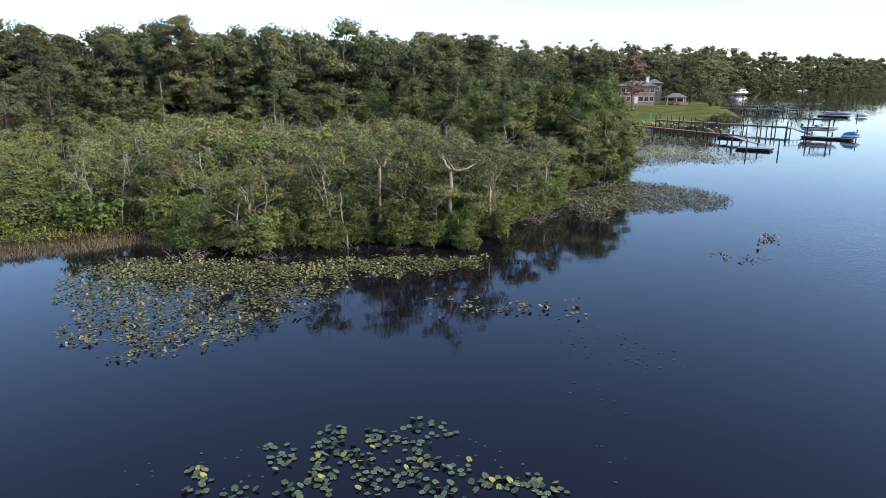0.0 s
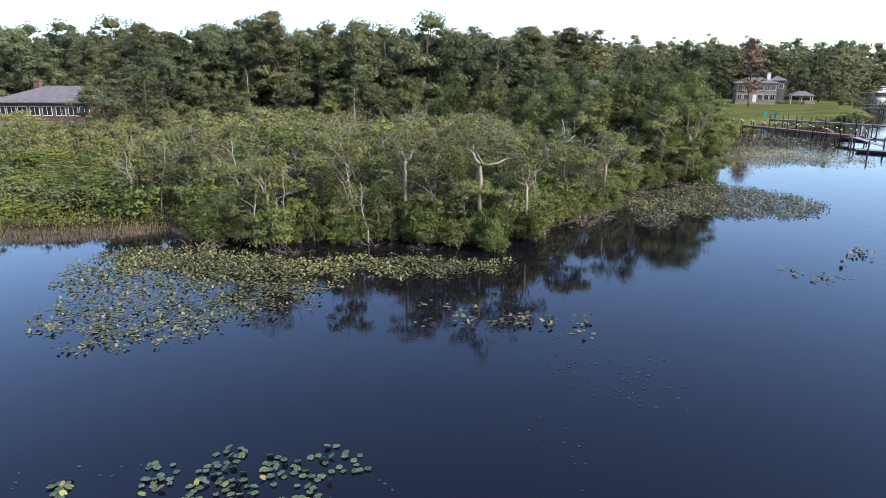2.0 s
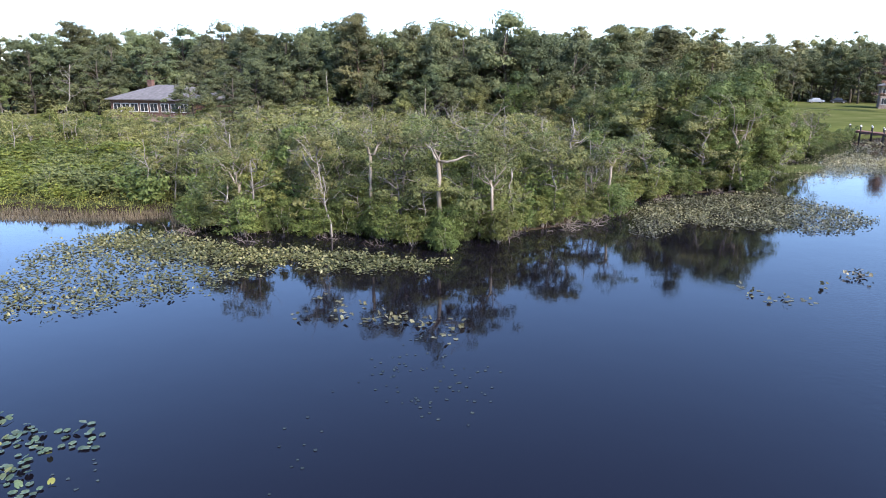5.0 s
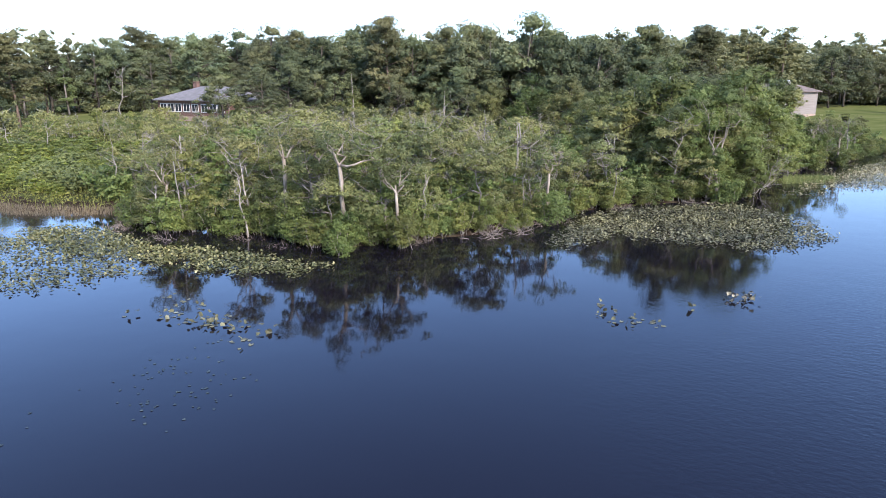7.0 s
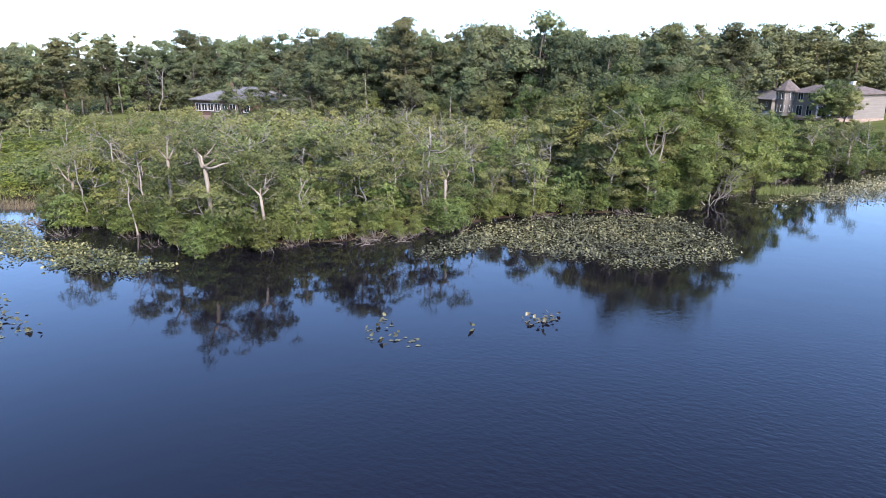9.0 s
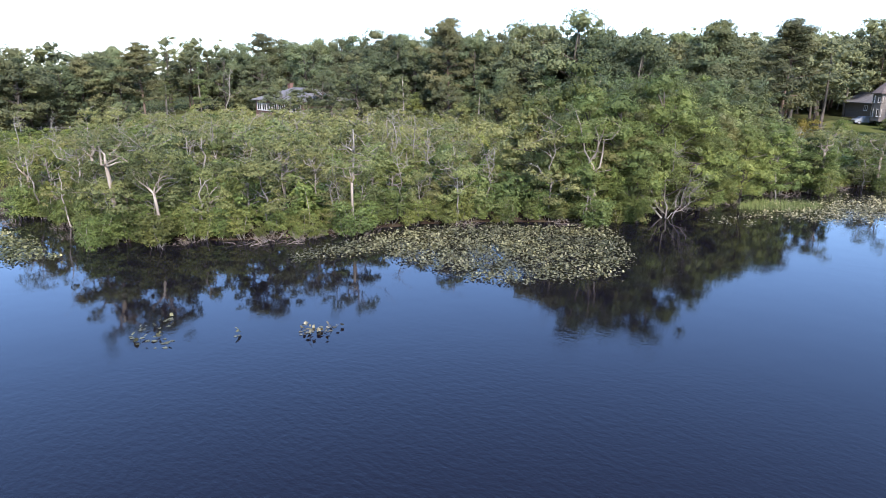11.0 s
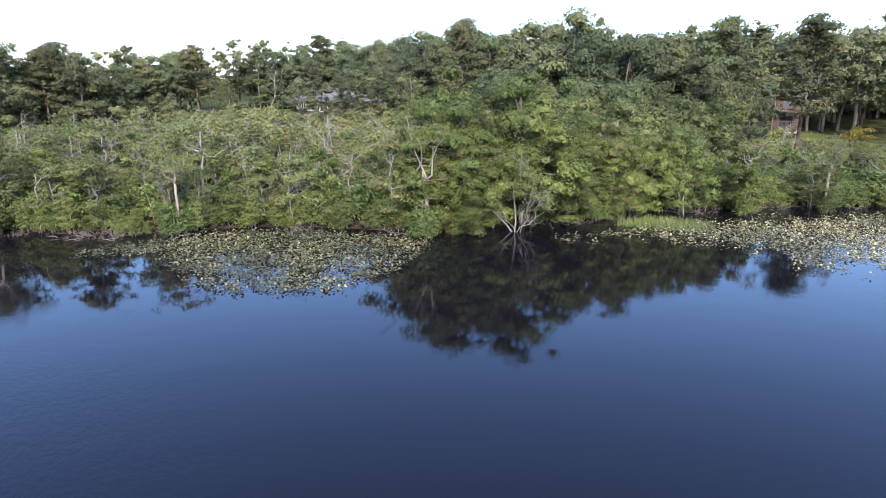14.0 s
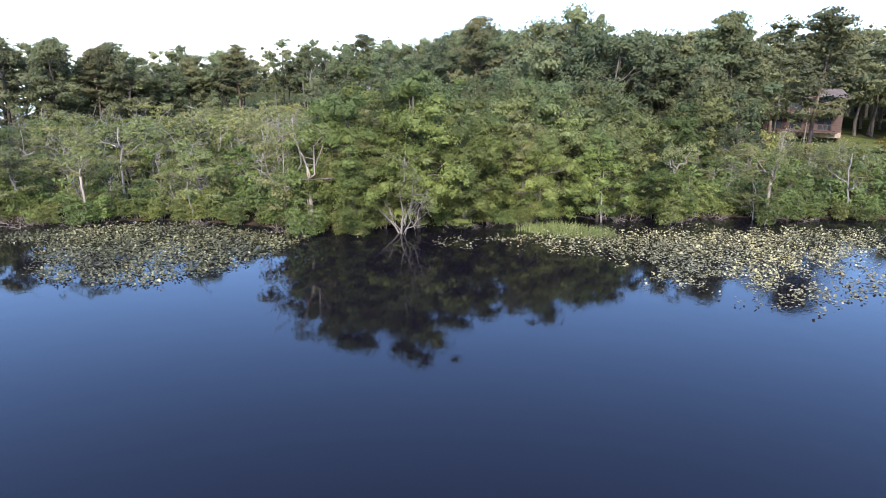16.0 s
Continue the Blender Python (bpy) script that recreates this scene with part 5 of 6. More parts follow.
def dock(p, q, width, deck_mat, every, above, label, caps=False, below=-1.6):
    """A plank dock from p to q on pairs of piles that rise past the deck."""
    p, q = (p[0] * K, p[1] * K, p[2]), (q[0] * K, q[1] * K, q[2])
    length, yaw = span(p, q)
    ob = tagged(new("dock"), label, "dock")
    ob.matrix_basis = pose(p[0], p[1], p[2], 0, 0, yaw)
    plank = Build().box((0, 0, 0), (0.26, width, 0.05)).mesh("plank", deck_mat)
    for i in range(int(length / 0.28)):
        part("plank", plank, ob, at=pose(0.14 + 0.28 * i, 0, -0.025))
    for s in (-1, 1):
        part("joist", Build().box((length / 2, s * (width / 2 - 0.08), -0.17), (length, 0.07, 0.24)).mesh("joist", deck_mat), ob)
    n = max(2, int(length / every) + 1)
    for i in range(n):
        for s in (-1, 1):
            hgt = above * (0.85 + 0.3 * ((i * 7 + s) % 5) / 5)
            part("post", PILE, ob, at=pose(length * i / (n - 1), s * (width / 2 + 0.1), below) @ Matrix.Diagonal((1, 1, hgt - below, 1)))
            if caps:
                part("cap", CAP, ob, "white pile cap", pose(length * i / (n - 1), s * (width / 2 + 0.1), hgt))
        part("crossbeam", Build().box((length * i / (n - 1), 0, -0.36), (0.12, width + 0.3, 0.16)).mesh("crossbeam", M_PILE), ob)
    return ob


def gangway(p, q, label):
    p, q = (p[0] * K, p[1] * K, p[2]), (q[0] * K, q[1] * K, q[2])
    length, yaw = span((p[0], p[1], 0), (q[0], q[1], 0))
    ob = tagged(new("gangway"), label, "gangway")
    drop = math.degrees(math.atan2(p[2] - q[2], length))
    ob.matrix_basis = pose(*p, 0, 0, yaw) @ pose(0, 0, 0, 0, drop, 0)
    part("walkway", Build().box((length / 2, 0, -0.04), (length, 0.9, 0.08)).mesh("walkway", M_METAL), ob)
    for s in (-1, 1):
        part("handrail", Build().tube([(0, s * 0.45, 0.9), (length, s * 0.45, 0.9)], [0.025, 0.025], 5).mesh("handrail", M_METAL), ob)
        for i in range(7):
            part("baluster", Build().tube([(length * i / 6, s * 0.45, 0), (length * i / 6, s * 0.45, 0.9)], [0.02, 0.02], 5).mesh("baluster", M_METAL), ob)
    return ob


def floating_dock(c, size, yaw, label):
    ob = tagged(new("floating_dock"), label, "floating dock")
    ob.matrix_basis = pose(c[0] * K, c[1] * K, 0, 0, 0, yaw)
    part("float", Build().box((0, 0, 0.08), (size[0] - 0.2, size[1] - 0.2, 0.4)).mesh("float", M_RUBBER), ob)
    n = int(size[0] / 0.28)
    plank = Build().box((0, 0, 0), (0.26, size[1], 0.05)).mesh("plank", M_DECK)
    for i in range(n):
        part("plank", plank, ob, at=pose(-size[0] / 2 + 0.14 + 0.28 * i, 0, 0.32))
    for s in (-1, 1):
        part("edge_beam", Build().box((0, s * size[1] / 2, 0.22), (size[0], 0.08, 0.22)).mesh("edge_beam", M_PILE), ob)
    return ob


dock((29.5, 105.5, 1.1), (38.6, 87.2, 1.0), 1.6, M_RED, 2.3, 0.75, "red-brown plank dock on capped piles from the lawn", True)
gangway((37.9, 87.4, 1.0), (38.6, 79.0, 0.4), "sloping gangway from the red dock to its float")
floating_dock((36.4, 77.2), (4.6, 2.0), -38, "dark floating dock held between piles")
dock((37.2, 115.6, 1.3), (51.6, 99.3, 1.3), 1.4, M_DECK, 2.6, 0.9, "weathered grey plank dock on tall piles")
gangway((51.6, 99.3, 1.3), (52.2, 94.0, 0.4), "sloping metal gangway down to the boat float")
floating_dock((52.8, 91.2), (7.6, 2.0), -44, "long floating dock with moored craft")
floating_dock((40.0, 92.0), (4.2, 1.6), -44, "small floating dock between tall piles")
dock((66.5, 160, 1.3), (81, 147.6, 1.3), 1.4, M_DECK, 3.0, 0.9, "weathered grey dock further along the lawn")
dock((72, 180, 1.3), (87, 163, 1.3), 1.4, M_DECK, 3.2, 0.8, "far weathered grey dock with a moored boat")
floating_dock((82.6, 141.6), (7.0, 2.0), -45, "floating dock with a moored motorboat")
MOOR = [(34.6, 79.4), (38.6, 76.0), (37.8, 79.4), (34.8, 75.8), (46, 94.5), (43.5, 97), (49, 95.0), (55.8, 89.6), (50.2, 92.2), (83, 146), (85.5, 138)]
for x, y in MOOR:  # about 1.6 m above the water
    pl = tagged(new("mooring_pile", PILE), "tall dark wooden mooring pile standing in the water", "pile", "mooring piles")
    pl.matrix_basis = pose(x * K, y * K, -1.6) @ Matrix.Diagonal((1.0, 1.0, 3.3, 1))


# ---- boats ----
def hull_mesh(length, beam, height, mat, name="hull"):
    b = Build()
    secs = []
    n = 9
    for i in range(n):
        t = i / (n - 1)
        w = beam / 2 * (1 - max(0, (t - 0.45) / 0.55) ** 2.2) + 0.01
        k = height * 0.45 * max(0, (t - 0.6) / 0.4) ** 2
        x = -length / 2 + length * t
        secs += [(x, -w, height * (1 + 0.18 * t * t)), (x, -w * 0.86, height * 0.4 + k), (x, 0, k * 1.3), (x, w * 0.86, height * 0.4 + k), (x, w, height * (1 + 0.18 * t * t))]
    faces = []
    for i in range(n - 1):
        for j in range(4):
            a = i * 5 + j
            faces.append((a, a + 5, a + 6, a + 1))
        faces.append((i * 5 + 4, i * 5 + 9, i * 5 + 5, i * 5))
    faces.append((0, 1, 2, 3, 4))
    return b.add(secs, faces).mesh(name, mat, False)


def motorboat(x, y, z, yaw, length, label, cover=None):
    ob = tagged(new("motorboat"), label, "boat")
    ob.matrix_basis = pose(x * K, y * K, z, 0, 0, yaw)
    part("hull", hull_mesh(length, length * 0.36, 0.75, M_HULL), ob)
    part("stripe", Build().box((-length * 0.1, 0, 0.62), (length * 0.74, length * 0.364, 0.14)).mesh("stripe", M_HULLDK), ob, "dark stripe along the hull")
    part("windshield", Build().add([(0.3, -0.7, 0.8), (0.3, 0.7, 0.8), (0.0, 0.6, 1.25), (0.0, -0.6, 1.25), (0.27, -0.7, 0.8), (0.27, 0.7, 0.8), (-0.03, 0.6, 1.25), (-0.03, -0.6, 1.25)],
                                   [(0, 1, 2, 3), (7, 6, 5, 4), (0, 3, 7, 4), (1, 5, 6, 2), (3, 2, 6, 7)]).mesh("windshield", M_GLASS), ob)
    part("seat", Build().box((-0.6, 0, 0.85), (0.5, 1.2, 0.45), 0, 0.85).mesh("seat", cover or M_HULLDK), ob)
    part("engine", Build().box((-length / 2 - 0.15, 0, 0.75), (0.4, 0.45, 0.75), 0, 0.8).mesh("engine", M_CARDK), ob)
    return ob


def jet_ski(x, y, z, yaw, label, cover):
    ob = tagged(new("jet_ski"), label, "jet ski")
    ob.matrix_basis = pose(x * K, y * K, z, 0, 0, yaw)
    part("hull", hull_mesh(2.8, 1.1, 0.42, M_HULL), ob)
    part("cover", Build().tube([(-1.2, 0, 0.45), (-0.5, 0, 0.62), (0.3, 0, 0.75), (1.1, 0, 0.48)], [0.25, 0.38, 0.36, 0.16], 8).mesh("cover", cover, True), ob)
    part("handlebar", Build().tube([(0.35, -0.4, 1.0), (0.45, 0, 1.02), (0.35, 0.4, 1.0)], [0.035, 0.04, 0.035], 6).mesh("handlebar", M_RUBBER), ob)
    return ob


motorboat(53.4, 94.2, 1.0, -44, 5.6, "white motorboat with a dark cover raised beside the float")
jet_ski(55.0, 89.4, 0.36, -40, "jet ski under a blue cover on the float", M_BLUE)
motorboat(84.5, 143.0, 0.3, -44, 6.2, "white motorboat with red-brown seats at the dock", M_RED)
jet_ski(87.4, 139.6, 0.1, -40, "small pale watercraft moored off the dock", M_HULL)
motorboat(84.0, 168.5, 0.1, -42, 7.0, "long white motorboat beside the far dock")
jet_ski(36.8, 92.6, 0.6, 120, "covered craft beside the red dock", M_RED)


def boat_lift(x, y, yaw, label):
    ob = tagged(new("boat_lift"), label, "boat lift")
    ob.matrix_basis = pose(x * K, y * K, 0, 0, 0, yaw)
    for px in (-1.6, 1.6):
        part("cradle_beam", Build().box((px, 0, 0.93), (0.16, 2.9, 0.16)).mesh("cradle_beam", M_METAL), ob)
        for s in (-1, 1):
            part("lift_post", Build().box((px, s * 1.45, 0.7), (0.18, 0.18, 4.4)).mesh("lift_post", M_PILE), ob)
    for s in (-1, 1):
        part("top_beam", Build().box((0, s * 1.45, 2.98), (3.6, 0.2, 0.16)).mesh("top_beam", M_PILE), ob)
    return ob


boat_lift(53.4, 94.2, -44, "wooden boat lift holding a motorboat over the water")


def cabin_boat(x, y, yaw, label):
    ob = tagged(new("cabin_cruiser"), label, "boat")
    ob.matrix_basis = pose(x * K, y * K, 0.3, 0, 0, yaw)
    part("hull", hull_mesh(10, 3.4, 1.5, M_HULL), ob)
    part("cabin", Build().box((0.3, 0, 2.1), (4.2, 2.5, 1.3), 0, 0.85).mesh("cabin", M_HULL), ob)
    part("side_window", Build().box((0.3, 0, 2.2), (3.3, 2.42, 0.5), 0, 0.97).mesh("side_window", M_GLASS), ob)
    part("flybridge", Build().box((-0.2, 0, 3.5), (2.8, 2.2, 0.12)).mesh("flybridge", M_HULL), ob)
    for sx_ in (-1.4, 1.0):
        for s in (-1, 1):
            part("stanchion", Build().tube([(sx_, s * 1.0, 2.7), (sx_, s * 1.0, 3.5)], [0.04, 0.04], 5).mesh("stanchion", M_METAL), ob)
    return ob


cabin_boat(131, 297, 20, "white cabin cruiser moored by the far woods")
dock((118, 296, 1.2), (134, 293, 1.2), 2.0, M_DECK, 3.5, 1.0, "far dock below the woods")


# ---- houses ----
def pane_window(house, x, y, z, w, h, yaw, mat=None):
    """A framed window standing 3 cm proud of a wall; yaw turns its outward face."""
    base = pose(x, y, z, 0, 0, yaw)
    fr = Build()
    for dx, dz, sx2, sz2 in ((-w / 2, 0, 0.09, h + 0.09), (w / 2, 0, 0.09, h + 0.09), (0, h / 2, w - 0.09, 0.09), (0, -h / 2, w - 0.09, 0.09), (0, 0, 0.05, h - 0.1)):
        fr.box((dx, -0.03, dz), (sx2, 0.08, sz2))
    wd = part("window", fr.mesh("window", mat or M_WHITE), house, at=base)
    part("pane", Build().box((0, -0.012, 0), (w - 0.06, 0.02, h - 0.06)).mesh("pane", M_GLASS), wd)
    part("sill", Build().box((0, -0.07, -h / 2 - 0.07), (w + 0.2, 0.14, 0.05)).mesh("sill", mat or M_WHITE), wd)
    return wd


def hip_roof(w, d, z, rise, over, hip=1.0):
    """A hipped roof with thickness; hip 0 gives gables."""
    W, D = w / 2 + over, d / 2 + over
    r = max(0.05, W - D * hip)
    v = [(-W, -D, z), (W, -D, z), (W, D, z), (-W, D, z), (-r, 0, z + rise), (r, 0, z + rise),
         (-W, -D, z - 0.18), (W, -D, z - 0.18), (W, D, z - 0.18), (-W, D, z - 0.18)]
    return Build().add(v, [(0, 1, 5, 4), (1, 2, 5), (2, 3, 4, 5), (3, 0, 4), (9, 8, 7, 6), (0, 6, 7, 1), (1, 7, 8, 2), (2, 8, 9, 3), (3, 9, 6, 0)])


def house(x, y, z, yaw, w, d, h, rise, wall_mat, roof_mat, label, hip=1.0, over=0.6):
    ob = tagged(new("house"), label, "house")
    ob.matrix_basis = pose(x * K, y * K, z, 0, 0, yaw)
    part("foundation", Build().box((0, 0, -0.3), (w + 0.1, d + 0.1, 0.8)).mesh("foundation", M_STONE), ob)
    for dx, dy, sx2, sy2 in ((0, -d / 2 + 0.1, w, 0.2), (0, d / 2 - 0.1, w, 0.2), (-w / 2 + 0.1, 0, 0.2, d - 0.4), (w / 2 - 0.1, 0, 0.2, d - 0.4)):
        part("wall", Build().box((dx, dy, h / 2 + 0.1), (sx2, sy2, h - 0.02)).mesh("wall", wall_mat), ob)
    part("roof", hip_roof(w, d, h + 0.2, rise, over, hip).mesh("roof", roof_mat), ob)
    return ob


def chimney(ob, x, y, z0, z1, mat, cap=None):
    c = part("chimney", Build().box((x, y, (z0 + z1) / 2), (0.9, 0.7, z1 - z0)).mesh("chimney", mat), ob)
    part("chimney_cap", Build().box((x, y, z1 + 0.06), (1.1, 0.9, 0.12)).mesh("chimney_cap", cap or mat), c)


def door_part(ob, x, y, z, w, h, yaw, mat):
    base = pose(x, y, z, 0, 0, yaw)
    dr = part("door", Build().box((0, -0.03, h / 2), (w, 0.08, h)).mesh("door", mat), ob, at=base)
    part("door_handle", Build().box((w * 0.38, -0.10, h * 0.48), (0.05, 0.06, 0.14)).mesh("door_handle", M_METAL), dr)


# single-storey ranch house with a low hipped roof
hl = house(-57.8, 79.0, 2.9, 2, 16.4, 10.6, 2.7, 2.2, M_REDBRICK, M_SHINGLE, "single-storey brick ranch house with grey hipped roof and white windows")
for wx in (-6.8, -5.0, -3.2, -1.2, 0.8, 3.0, 5.0, 6.8):
    pane_window(hl, wx, -5.3, 1.55, 1.5, 1.25, 0, M_CREAM)
pane_window(hl, 7.8, -2.0, 1.55, 1.4, 1.2, 90)
chimney(hl, -4.6, 0.4, 3.4, 5.8, M_REDBRICK)

# two-storey house with a white chimney behind the dock lawn
hr = house(50.2, 176.2, 1.75, -8, 10.5, 9.5, 5.3, 1.9, M_STONE, M_SHINGLE, "two-storey tan brick house with grey hipped roof and white chimney")
for wx in (-4.3, -2.6, 1.2, 2.8, 4.4):
    pane_window(hr, wx, -4.75, 4.1, 1.2, 1.35, 0, M_CREAM)
    pane_window(hr, wx, -4.75, 1.5, 1.2, 1.5, 0, M_CREAM)
door_part(hr, -0.3, -4.75, 0.1, 1.0, 2.1, 0, M_WHITE)
chimney(hr, 3.6, 0.5, 4.5, 8.2, M_WHITE)
hw = house(59.2, 190.0, 1.75, -8, 4.2, 5.0, 5.9, 1.4, M_STUCCO, M_SHINGLE, "narrow grey house wing with an upper porch")
pane_window(hw, -0.95, -2.5, 4.4, 1.2, 1.3, 0)
pane_window(hw, 0.95, -2.5, 4.4, 1.2, 1.3, 0)

# open pavilion with a dark hipped roof
pv = tagged(new("pavilion"), "open garden pavilion with dark hipped roof on white posts", "pavilion")
pv.matrix_basis = pose(61.5 * K, 178 * K, ground_z(61.5, 178), 0, 0, -10)
part("roof", hip_roof(6.0, 4.0, 2.5, 1.2, 0.4).mesh("roof", M_SHINGLE), pv)
part("low_wall", Build().box((1.4, -2.4, 0.55), (4.2, 0.3, 1.1)).mesh("low_wall", M_STONE), pv)
for px in (-2.8, 0, 2.8):
    for py in (-1.8, 1.8):
        part("post", Build().box((px, py, 1.2), (0.18, 0.18, 2.5)).mesh("post", M_WHITE), pv)

# turreted house with a balcony
th = house(11.6, 146, 1.9, -30, 15, 9, 4.7, 1.5, M_STUCCO, M_SHINGLEB, "large beige two-storey house with brown roof, balcony and patio", 0.6)
tur = part("turret", Build().tube([(-8.2, -4.2, 0), (-8.2, -4.2, 5.3)], [2.2, 2.2], 8).mesh("turret", M_STUCCO), th)
part("turret_roof", Build().tube([(-8.2, -4.2, 5.1), (-8.2, -4.2, 5.3), (-8.2, -4.2, 7.6)], [2.7, 2.7, 0.05], 8).mesh("turret_roof", M_SHINGLEB), tur)
for a in (-112, -68, -22):
    for wz in (1.6, 4.2):
        pane_window(th, -8.2 + 2.06 * math.cos(radians(a)), -4.2 + 2.06 * math.sin(radians(a)), wz, 0.8, 1.3, a + 90, M_CREAM)
for wx in (-4.6, -2.2, 0.4, 3.0, 5.6):
    pane_window(th, wx, -4.5, 1.25, 1.4, 2.0, 0, M_CREAM)
    pane_window(th, wx, -4.5, 4.1, 1.2, 1.4, 0, M_CREAM)
bl = part("balcony", Build().box((4.6, -5.9, 2.75), (6.4, 2.8, 0.22)).mesh("balcony", M_CREAM), th, "cream balcony")
part("parapet", Build().box((4.6, -7.25, 3.3), (6.4, 0.12, 0.9)).mesh("parapet", M_CREAM), bl)
part("balcony_roof", Build().box((5.4, -5.9, 5.35), (4.8, 3.2, 0.18)).mesh("balcony_roof", M_CREAM), bl)
for px in (1.6, 4.6, 7.6):
    part("column", Build().tube([(px, -7.1, 0.1), (px, -7.1, 2.7)], [0.2, 0.17], 8).mesh("column", M_CREAM), bl)
    part("roof_post", Build().box((px, -7.1, 4.5), (0.12, 0.12, 1.6)).mesh("roof_post", M_WHITE), bl)
part("patio", Build().box((3.6, -7.4, -0.05), (10, 4.6, 0.45)).mesh("patio", M_STONE), th, "raised pale patio")
chimney(th, 2.5, 0.8, 5.2, 7.1, M_WHITE)
gr = house(-0.5, 158, 1.9, -38, 8, 7, 2.9, 2.0, M_STUCCO, M_SHINGLE, "beige garage with grey roof beside the turreted house", 0.0)
pane_window(gr, 2.4, -3.5, 2.0, 0.9, 1.0, 0)

# timber house with deck under the pines
ph = house(-12.4, 123.6, 2.1, 36, 10.6, 7.6, 5.0, 1.2, M_TIMBER, M_SHINGLEB, "brown timber house with glass doors and a deck under pines", 0.3)
for wx in (-3.6, -0.9, 3.0):
    pane_window(ph, wx, -3.8, 1.35, 1.9, 1.9, 0, M_TIMBER)
    pane_window(ph, wx, -3.8, 3.9, 1.5, 1.3, 0, M_TIMBER)
dk = part("deck", Build().box((0, -5.2, 0.25), (9.8, 2.8, 0.2)).mesh("deck", M_TIMBER), ph)
for i in range(8):
    part("baluster", Build().box((0.3 + 0.64 * i, -6.55, 0.8), (0.08, 0.08, 1.0)).mesh("baluster", M_TIMBER), dk)
part("deck_rail", Build().box((2.54, -6.55, 1.32), (4.7, 0.1, 0.08)).mesh("deck_rail", M_TIMBER), dk)
for i in range(3):
    part("stair_tread", Build().box((-2.9, -6.8 - 0.3 * i, 0.18 - 0.17 * i), (3.0, 0.32, 0.1)).mesh("stair_tread", M_TIMBER), dk)
part("upper_porch", Build().box((0, -4.7, 2.75), (9.8, 1.8, 0.18)).mesh("upper_porch", M_TIMBER), ph)
for px in (-4.7, -1.6, 1.6, 4.7):
    part("porch_post", Build().box((px, -5.5, 2.7), (0.2, 0.2, 5.0)).mesh("porch_post", M_TIMBER), ph)

# pale house half hidden in the woods
wh = house(-84, 47, 1.9, 70, 7, 6, 5.0, 1.6, M_TIMBER, M_SHINGLE, "dark house with white trim half hidden in the woods", 0.2)
for wx in (-2.2, 0.2, 2.4):
    pane_window(wh, wx, -3.0, 1.5, 1.1, 1.3, 0)
    pane_window(wh, wx, -3.0, 4.0, 1.1, 1.3, 0)


# ---- small things on the lawns ----
def parked_car(x, y, yaw, mat, label):
    ob = tagged(new("parked_car"), label, "car")
    ob.matrix_basis = pose(x * K, y * K, ground_z(x, y), 0, 0, yaw)
    prof = [(-2.2, 0.35), (-2.25, 0.8), (-2.0, 0.98), (-1.5, 1.05), (-0.9, 1.52), (0.7, 1.5), (1.2, 1.02), (2.1, 0.85), (2.25, 0.6), (2.2, 0.35)]
    n = len(prof)
    v = [(px, -0.88 + (0.14 if pz > 1.2 else 0), pz) for px, pz in prof] + [(px, 0.88 - (0.14 if pz > 1.2 else 0), pz) for px, pz in prof]
    f = [tuple(range(n - 1, -1, -1)), tuple(range(n, 2 * n))] + [(i, (i + 1) % n, (i + 1) % n + n, i + n) for i in range(n)]
    part("body", Build().add(v, f).mesh("body", mat), ob)
    part("side_window", Build().box((-0.1, 0, 1.26), (1.9, 1.60, 0.34), 0, 0.93).mesh("side_window", M_GLASS), ob)
    for px in (-1.4, 1.4):
        for s in (-1, 1):
            w = part("wheel", Build().tube([(px, s * 0.92, 0.33), (px, s * 0.68, 0.33)], [0.33, 0.33], 12).mesh("wheel", M_RUBBER), ob)
            part("rim", Build().tube([(px, s * 0.935, 0.33), (px, s * 0.90, 0.33)], [0.2, 0.2], 10).mesh("rim", M_METAL), w)
    return ob


parked_car(36.5, 196.5, 10, M_CAR, "silver car parked under the trees by the lawn")
parked_car(41.5, 197.5, 5, M_CARDK, "dark car parked under the trees by the lawn")
parked_car(1.5, 147.0, 40, M_CAR, "silver car parked beside the turreted house")


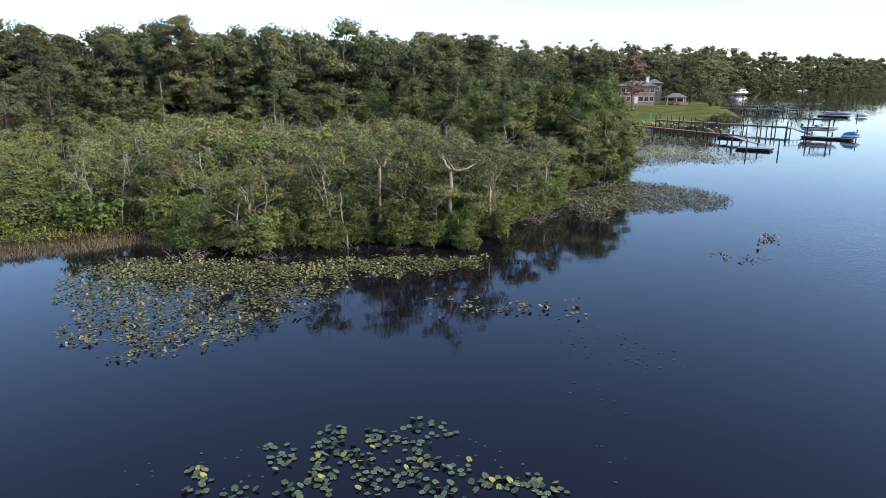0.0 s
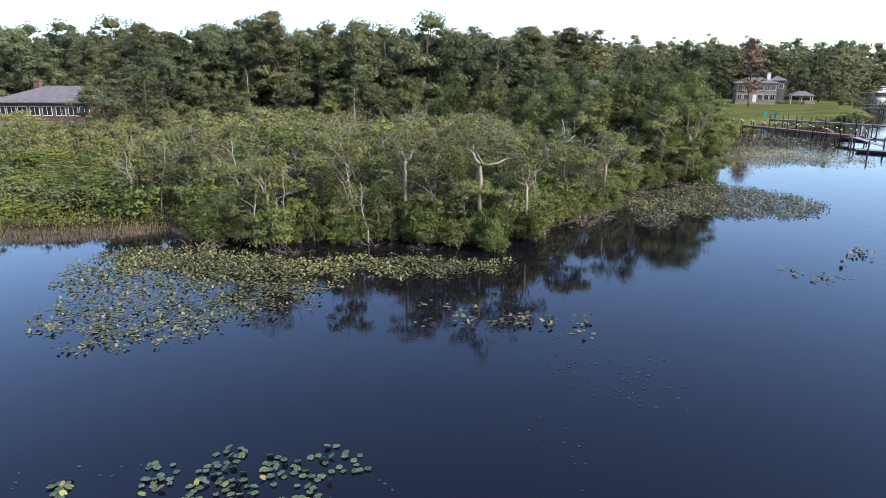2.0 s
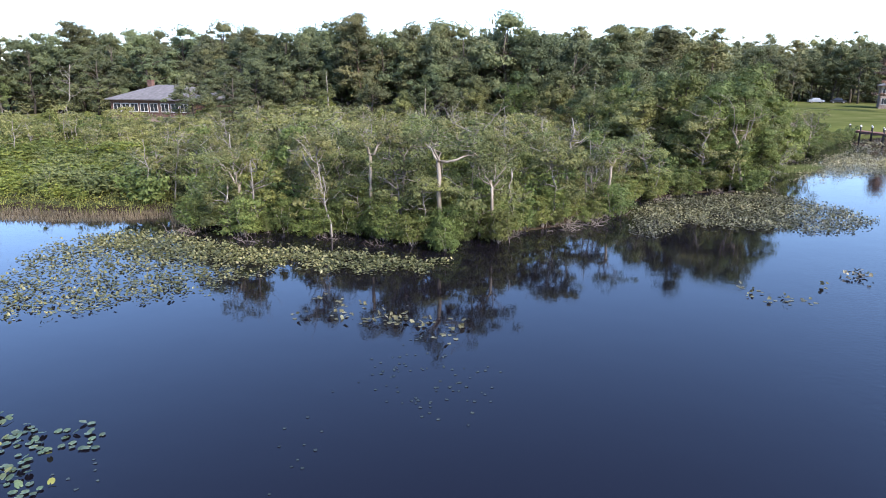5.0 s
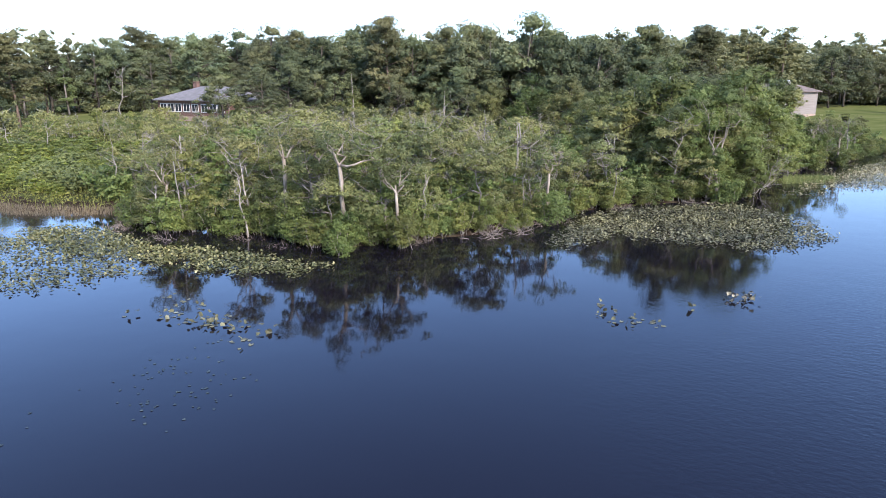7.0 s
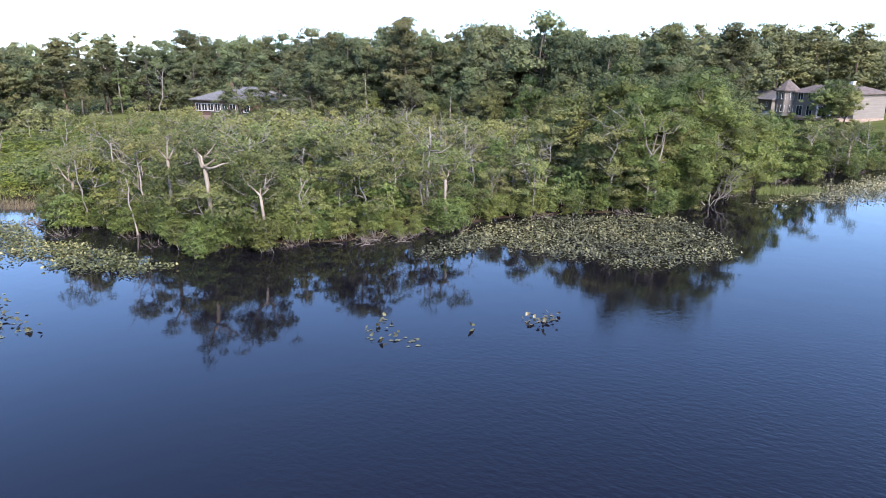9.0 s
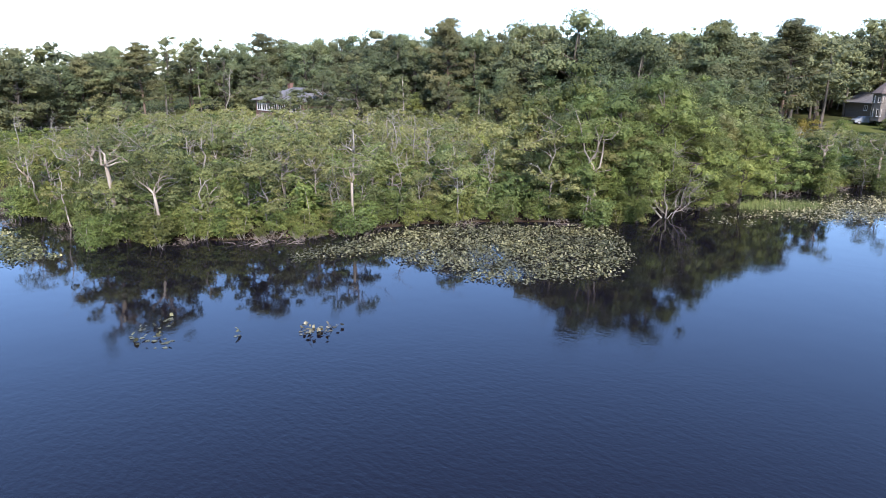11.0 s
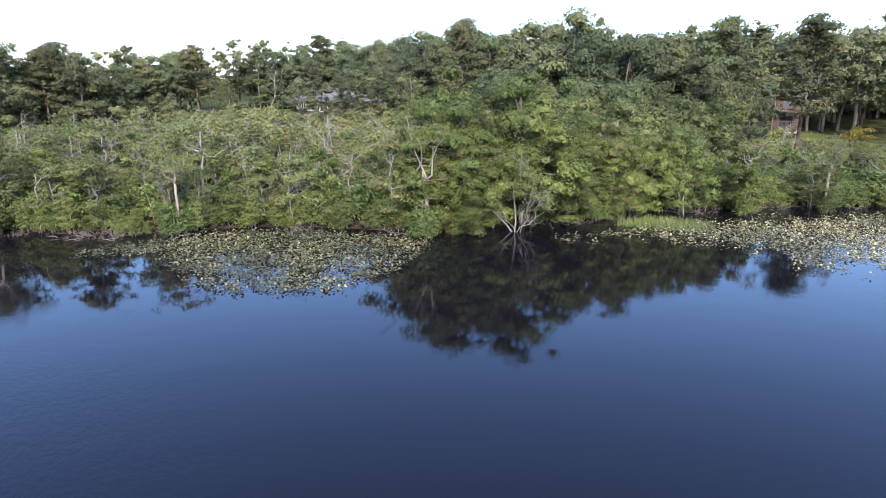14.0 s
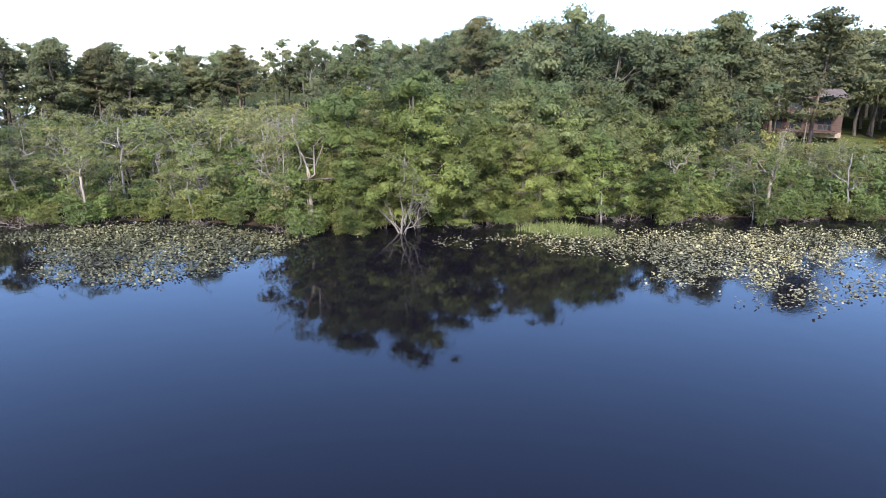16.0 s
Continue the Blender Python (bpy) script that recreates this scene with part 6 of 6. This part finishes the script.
def lawn_chair(x, y, yaw, mat, label):
    ob = tagged(new("lawn_chair"), label, "chair", "chairs by the dock")
    ob.matrix_basis = pose(x * K, y * K, ground_z(x, y), 0, 0, yaw)
    part("seat", Build().box((0, 0, 0.36), (0.62, 0.6, 0.05)).mesh("seat", mat), ob)
    for i in range(5):
        part("back_slat", Build().add([(-0.3 + 0.125 * i, 0.26, 0.36), (-0.2 + 0.125 * i, 0.26, 0.36), (-0.2 + 0.125 * i, 0.55, 1.0), (-0.3 + 0.125 * i, 0.55, 1.0),
                                       (-0.3 + 0.125 * i, 0.29, 0.34), (-0.2 + 0.125 * i, 0.29, 0.34), (-0.2 + 0.125 * i, 0.58, 0.98), (-0.3 + 0.125 * i, 0.58, 0.98)],
                                      [(0, 1, 2, 3), (7, 6, 5, 4), (0, 4, 5, 1), (2, 6, 7, 3), (0, 3, 7, 4), (1, 5, 6, 2)]).mesh("back_slat", mat), ob)
    for s in (-1, 1):
        part("armrest", Build().box((s * 0.36, -0.02, 0.58), (0.12, 0.7, 0.03)).mesh("armrest", mat), ob)
        for py in (-0.28, 0.26):
            part("leg", Build().box((s * 0.33, py, 0.28), (0.06, 0.08, 0.58)).mesh("leg", mat), ob)
    return ob


lawn_chair(38.0, 123.0, 200, M_TEAL, "teal slatted lawn chair on the grass by the dock")
lawn_chair(39.6, 122.4, 170, M_TEAL, "teal slatted lawn chair on the grass by the dock")

# rail fence beside the left lawn
fn = tagged(new("rail_fence"), "low weathered post-and-rail fence along the lawn's edge", "fence")
FP = [(-88, 38), (-82, 42), (-76.5, 46.5), (-71.5, 51), (-67.5, 56), (-65.5, 61)]
for (ax, ay), (bx, by) in zip(FP[:-1], FP[1:]):
    ln, yw = span((ax, ay, 0), (bx, by, 0))
    for k in range(3):
        t = k / 3
        px, py = ax + (bx - ax) * t, ay + (by - ay) * t
        part("post", Build().box((0, 0, 0.45), (0.16, 0.16, 1.5)).mesh("post", M_DECK), fn, at=pose(px * K, py * K, ground_z(px, py), 0, 0, yw))
    for rz in (0.55, 0.9):
        part("rail", Build().tube([(ax * K, ay * K, ground_z(ax, ay) + rz), (bx * K, by * K, ground_z(bx, by) + rz)], [0.06, 0.06], 5).mesh("rail", M_DECK), fn)

# bank shrubs by the docks
for i in range(34):
    t = i / 33
    px, py = 24.2 + 6.2 * t + rng.uniform(-0.3, 0.5), 89 + 18.5 * t + rng.uniform(-0.6, 0.6)
    if not 102.5 < py < 106.5:
        plant_at(BUSH, rng, px - 0.6, py, rng.uniform(0.4, 0.8), group="waterside shrubs")

# round bushes and lawn hedges
for x, y, s in [(-72, 62.5, 0.95), (-66, 73, 0.4), (-13, 121.4, 0.6), (4.6, 125, 1.2), (67, 168, 0.9), (70, 171, 0.9), (73, 175, 0.9), (60, 172, 0.6), (52, 126.4, 0.8), (53.6, 127.8, 0.8), (55.2, 129.4, 0.7), (50.6, 125.4, 0.6), (4, 147, 0.8), (9, 139, 0.9), (21, 134, 0.8), (23, 132, 0.6), (6, 141, 0.8)]:
    plant_at(BUSH, rng, x, y, s)
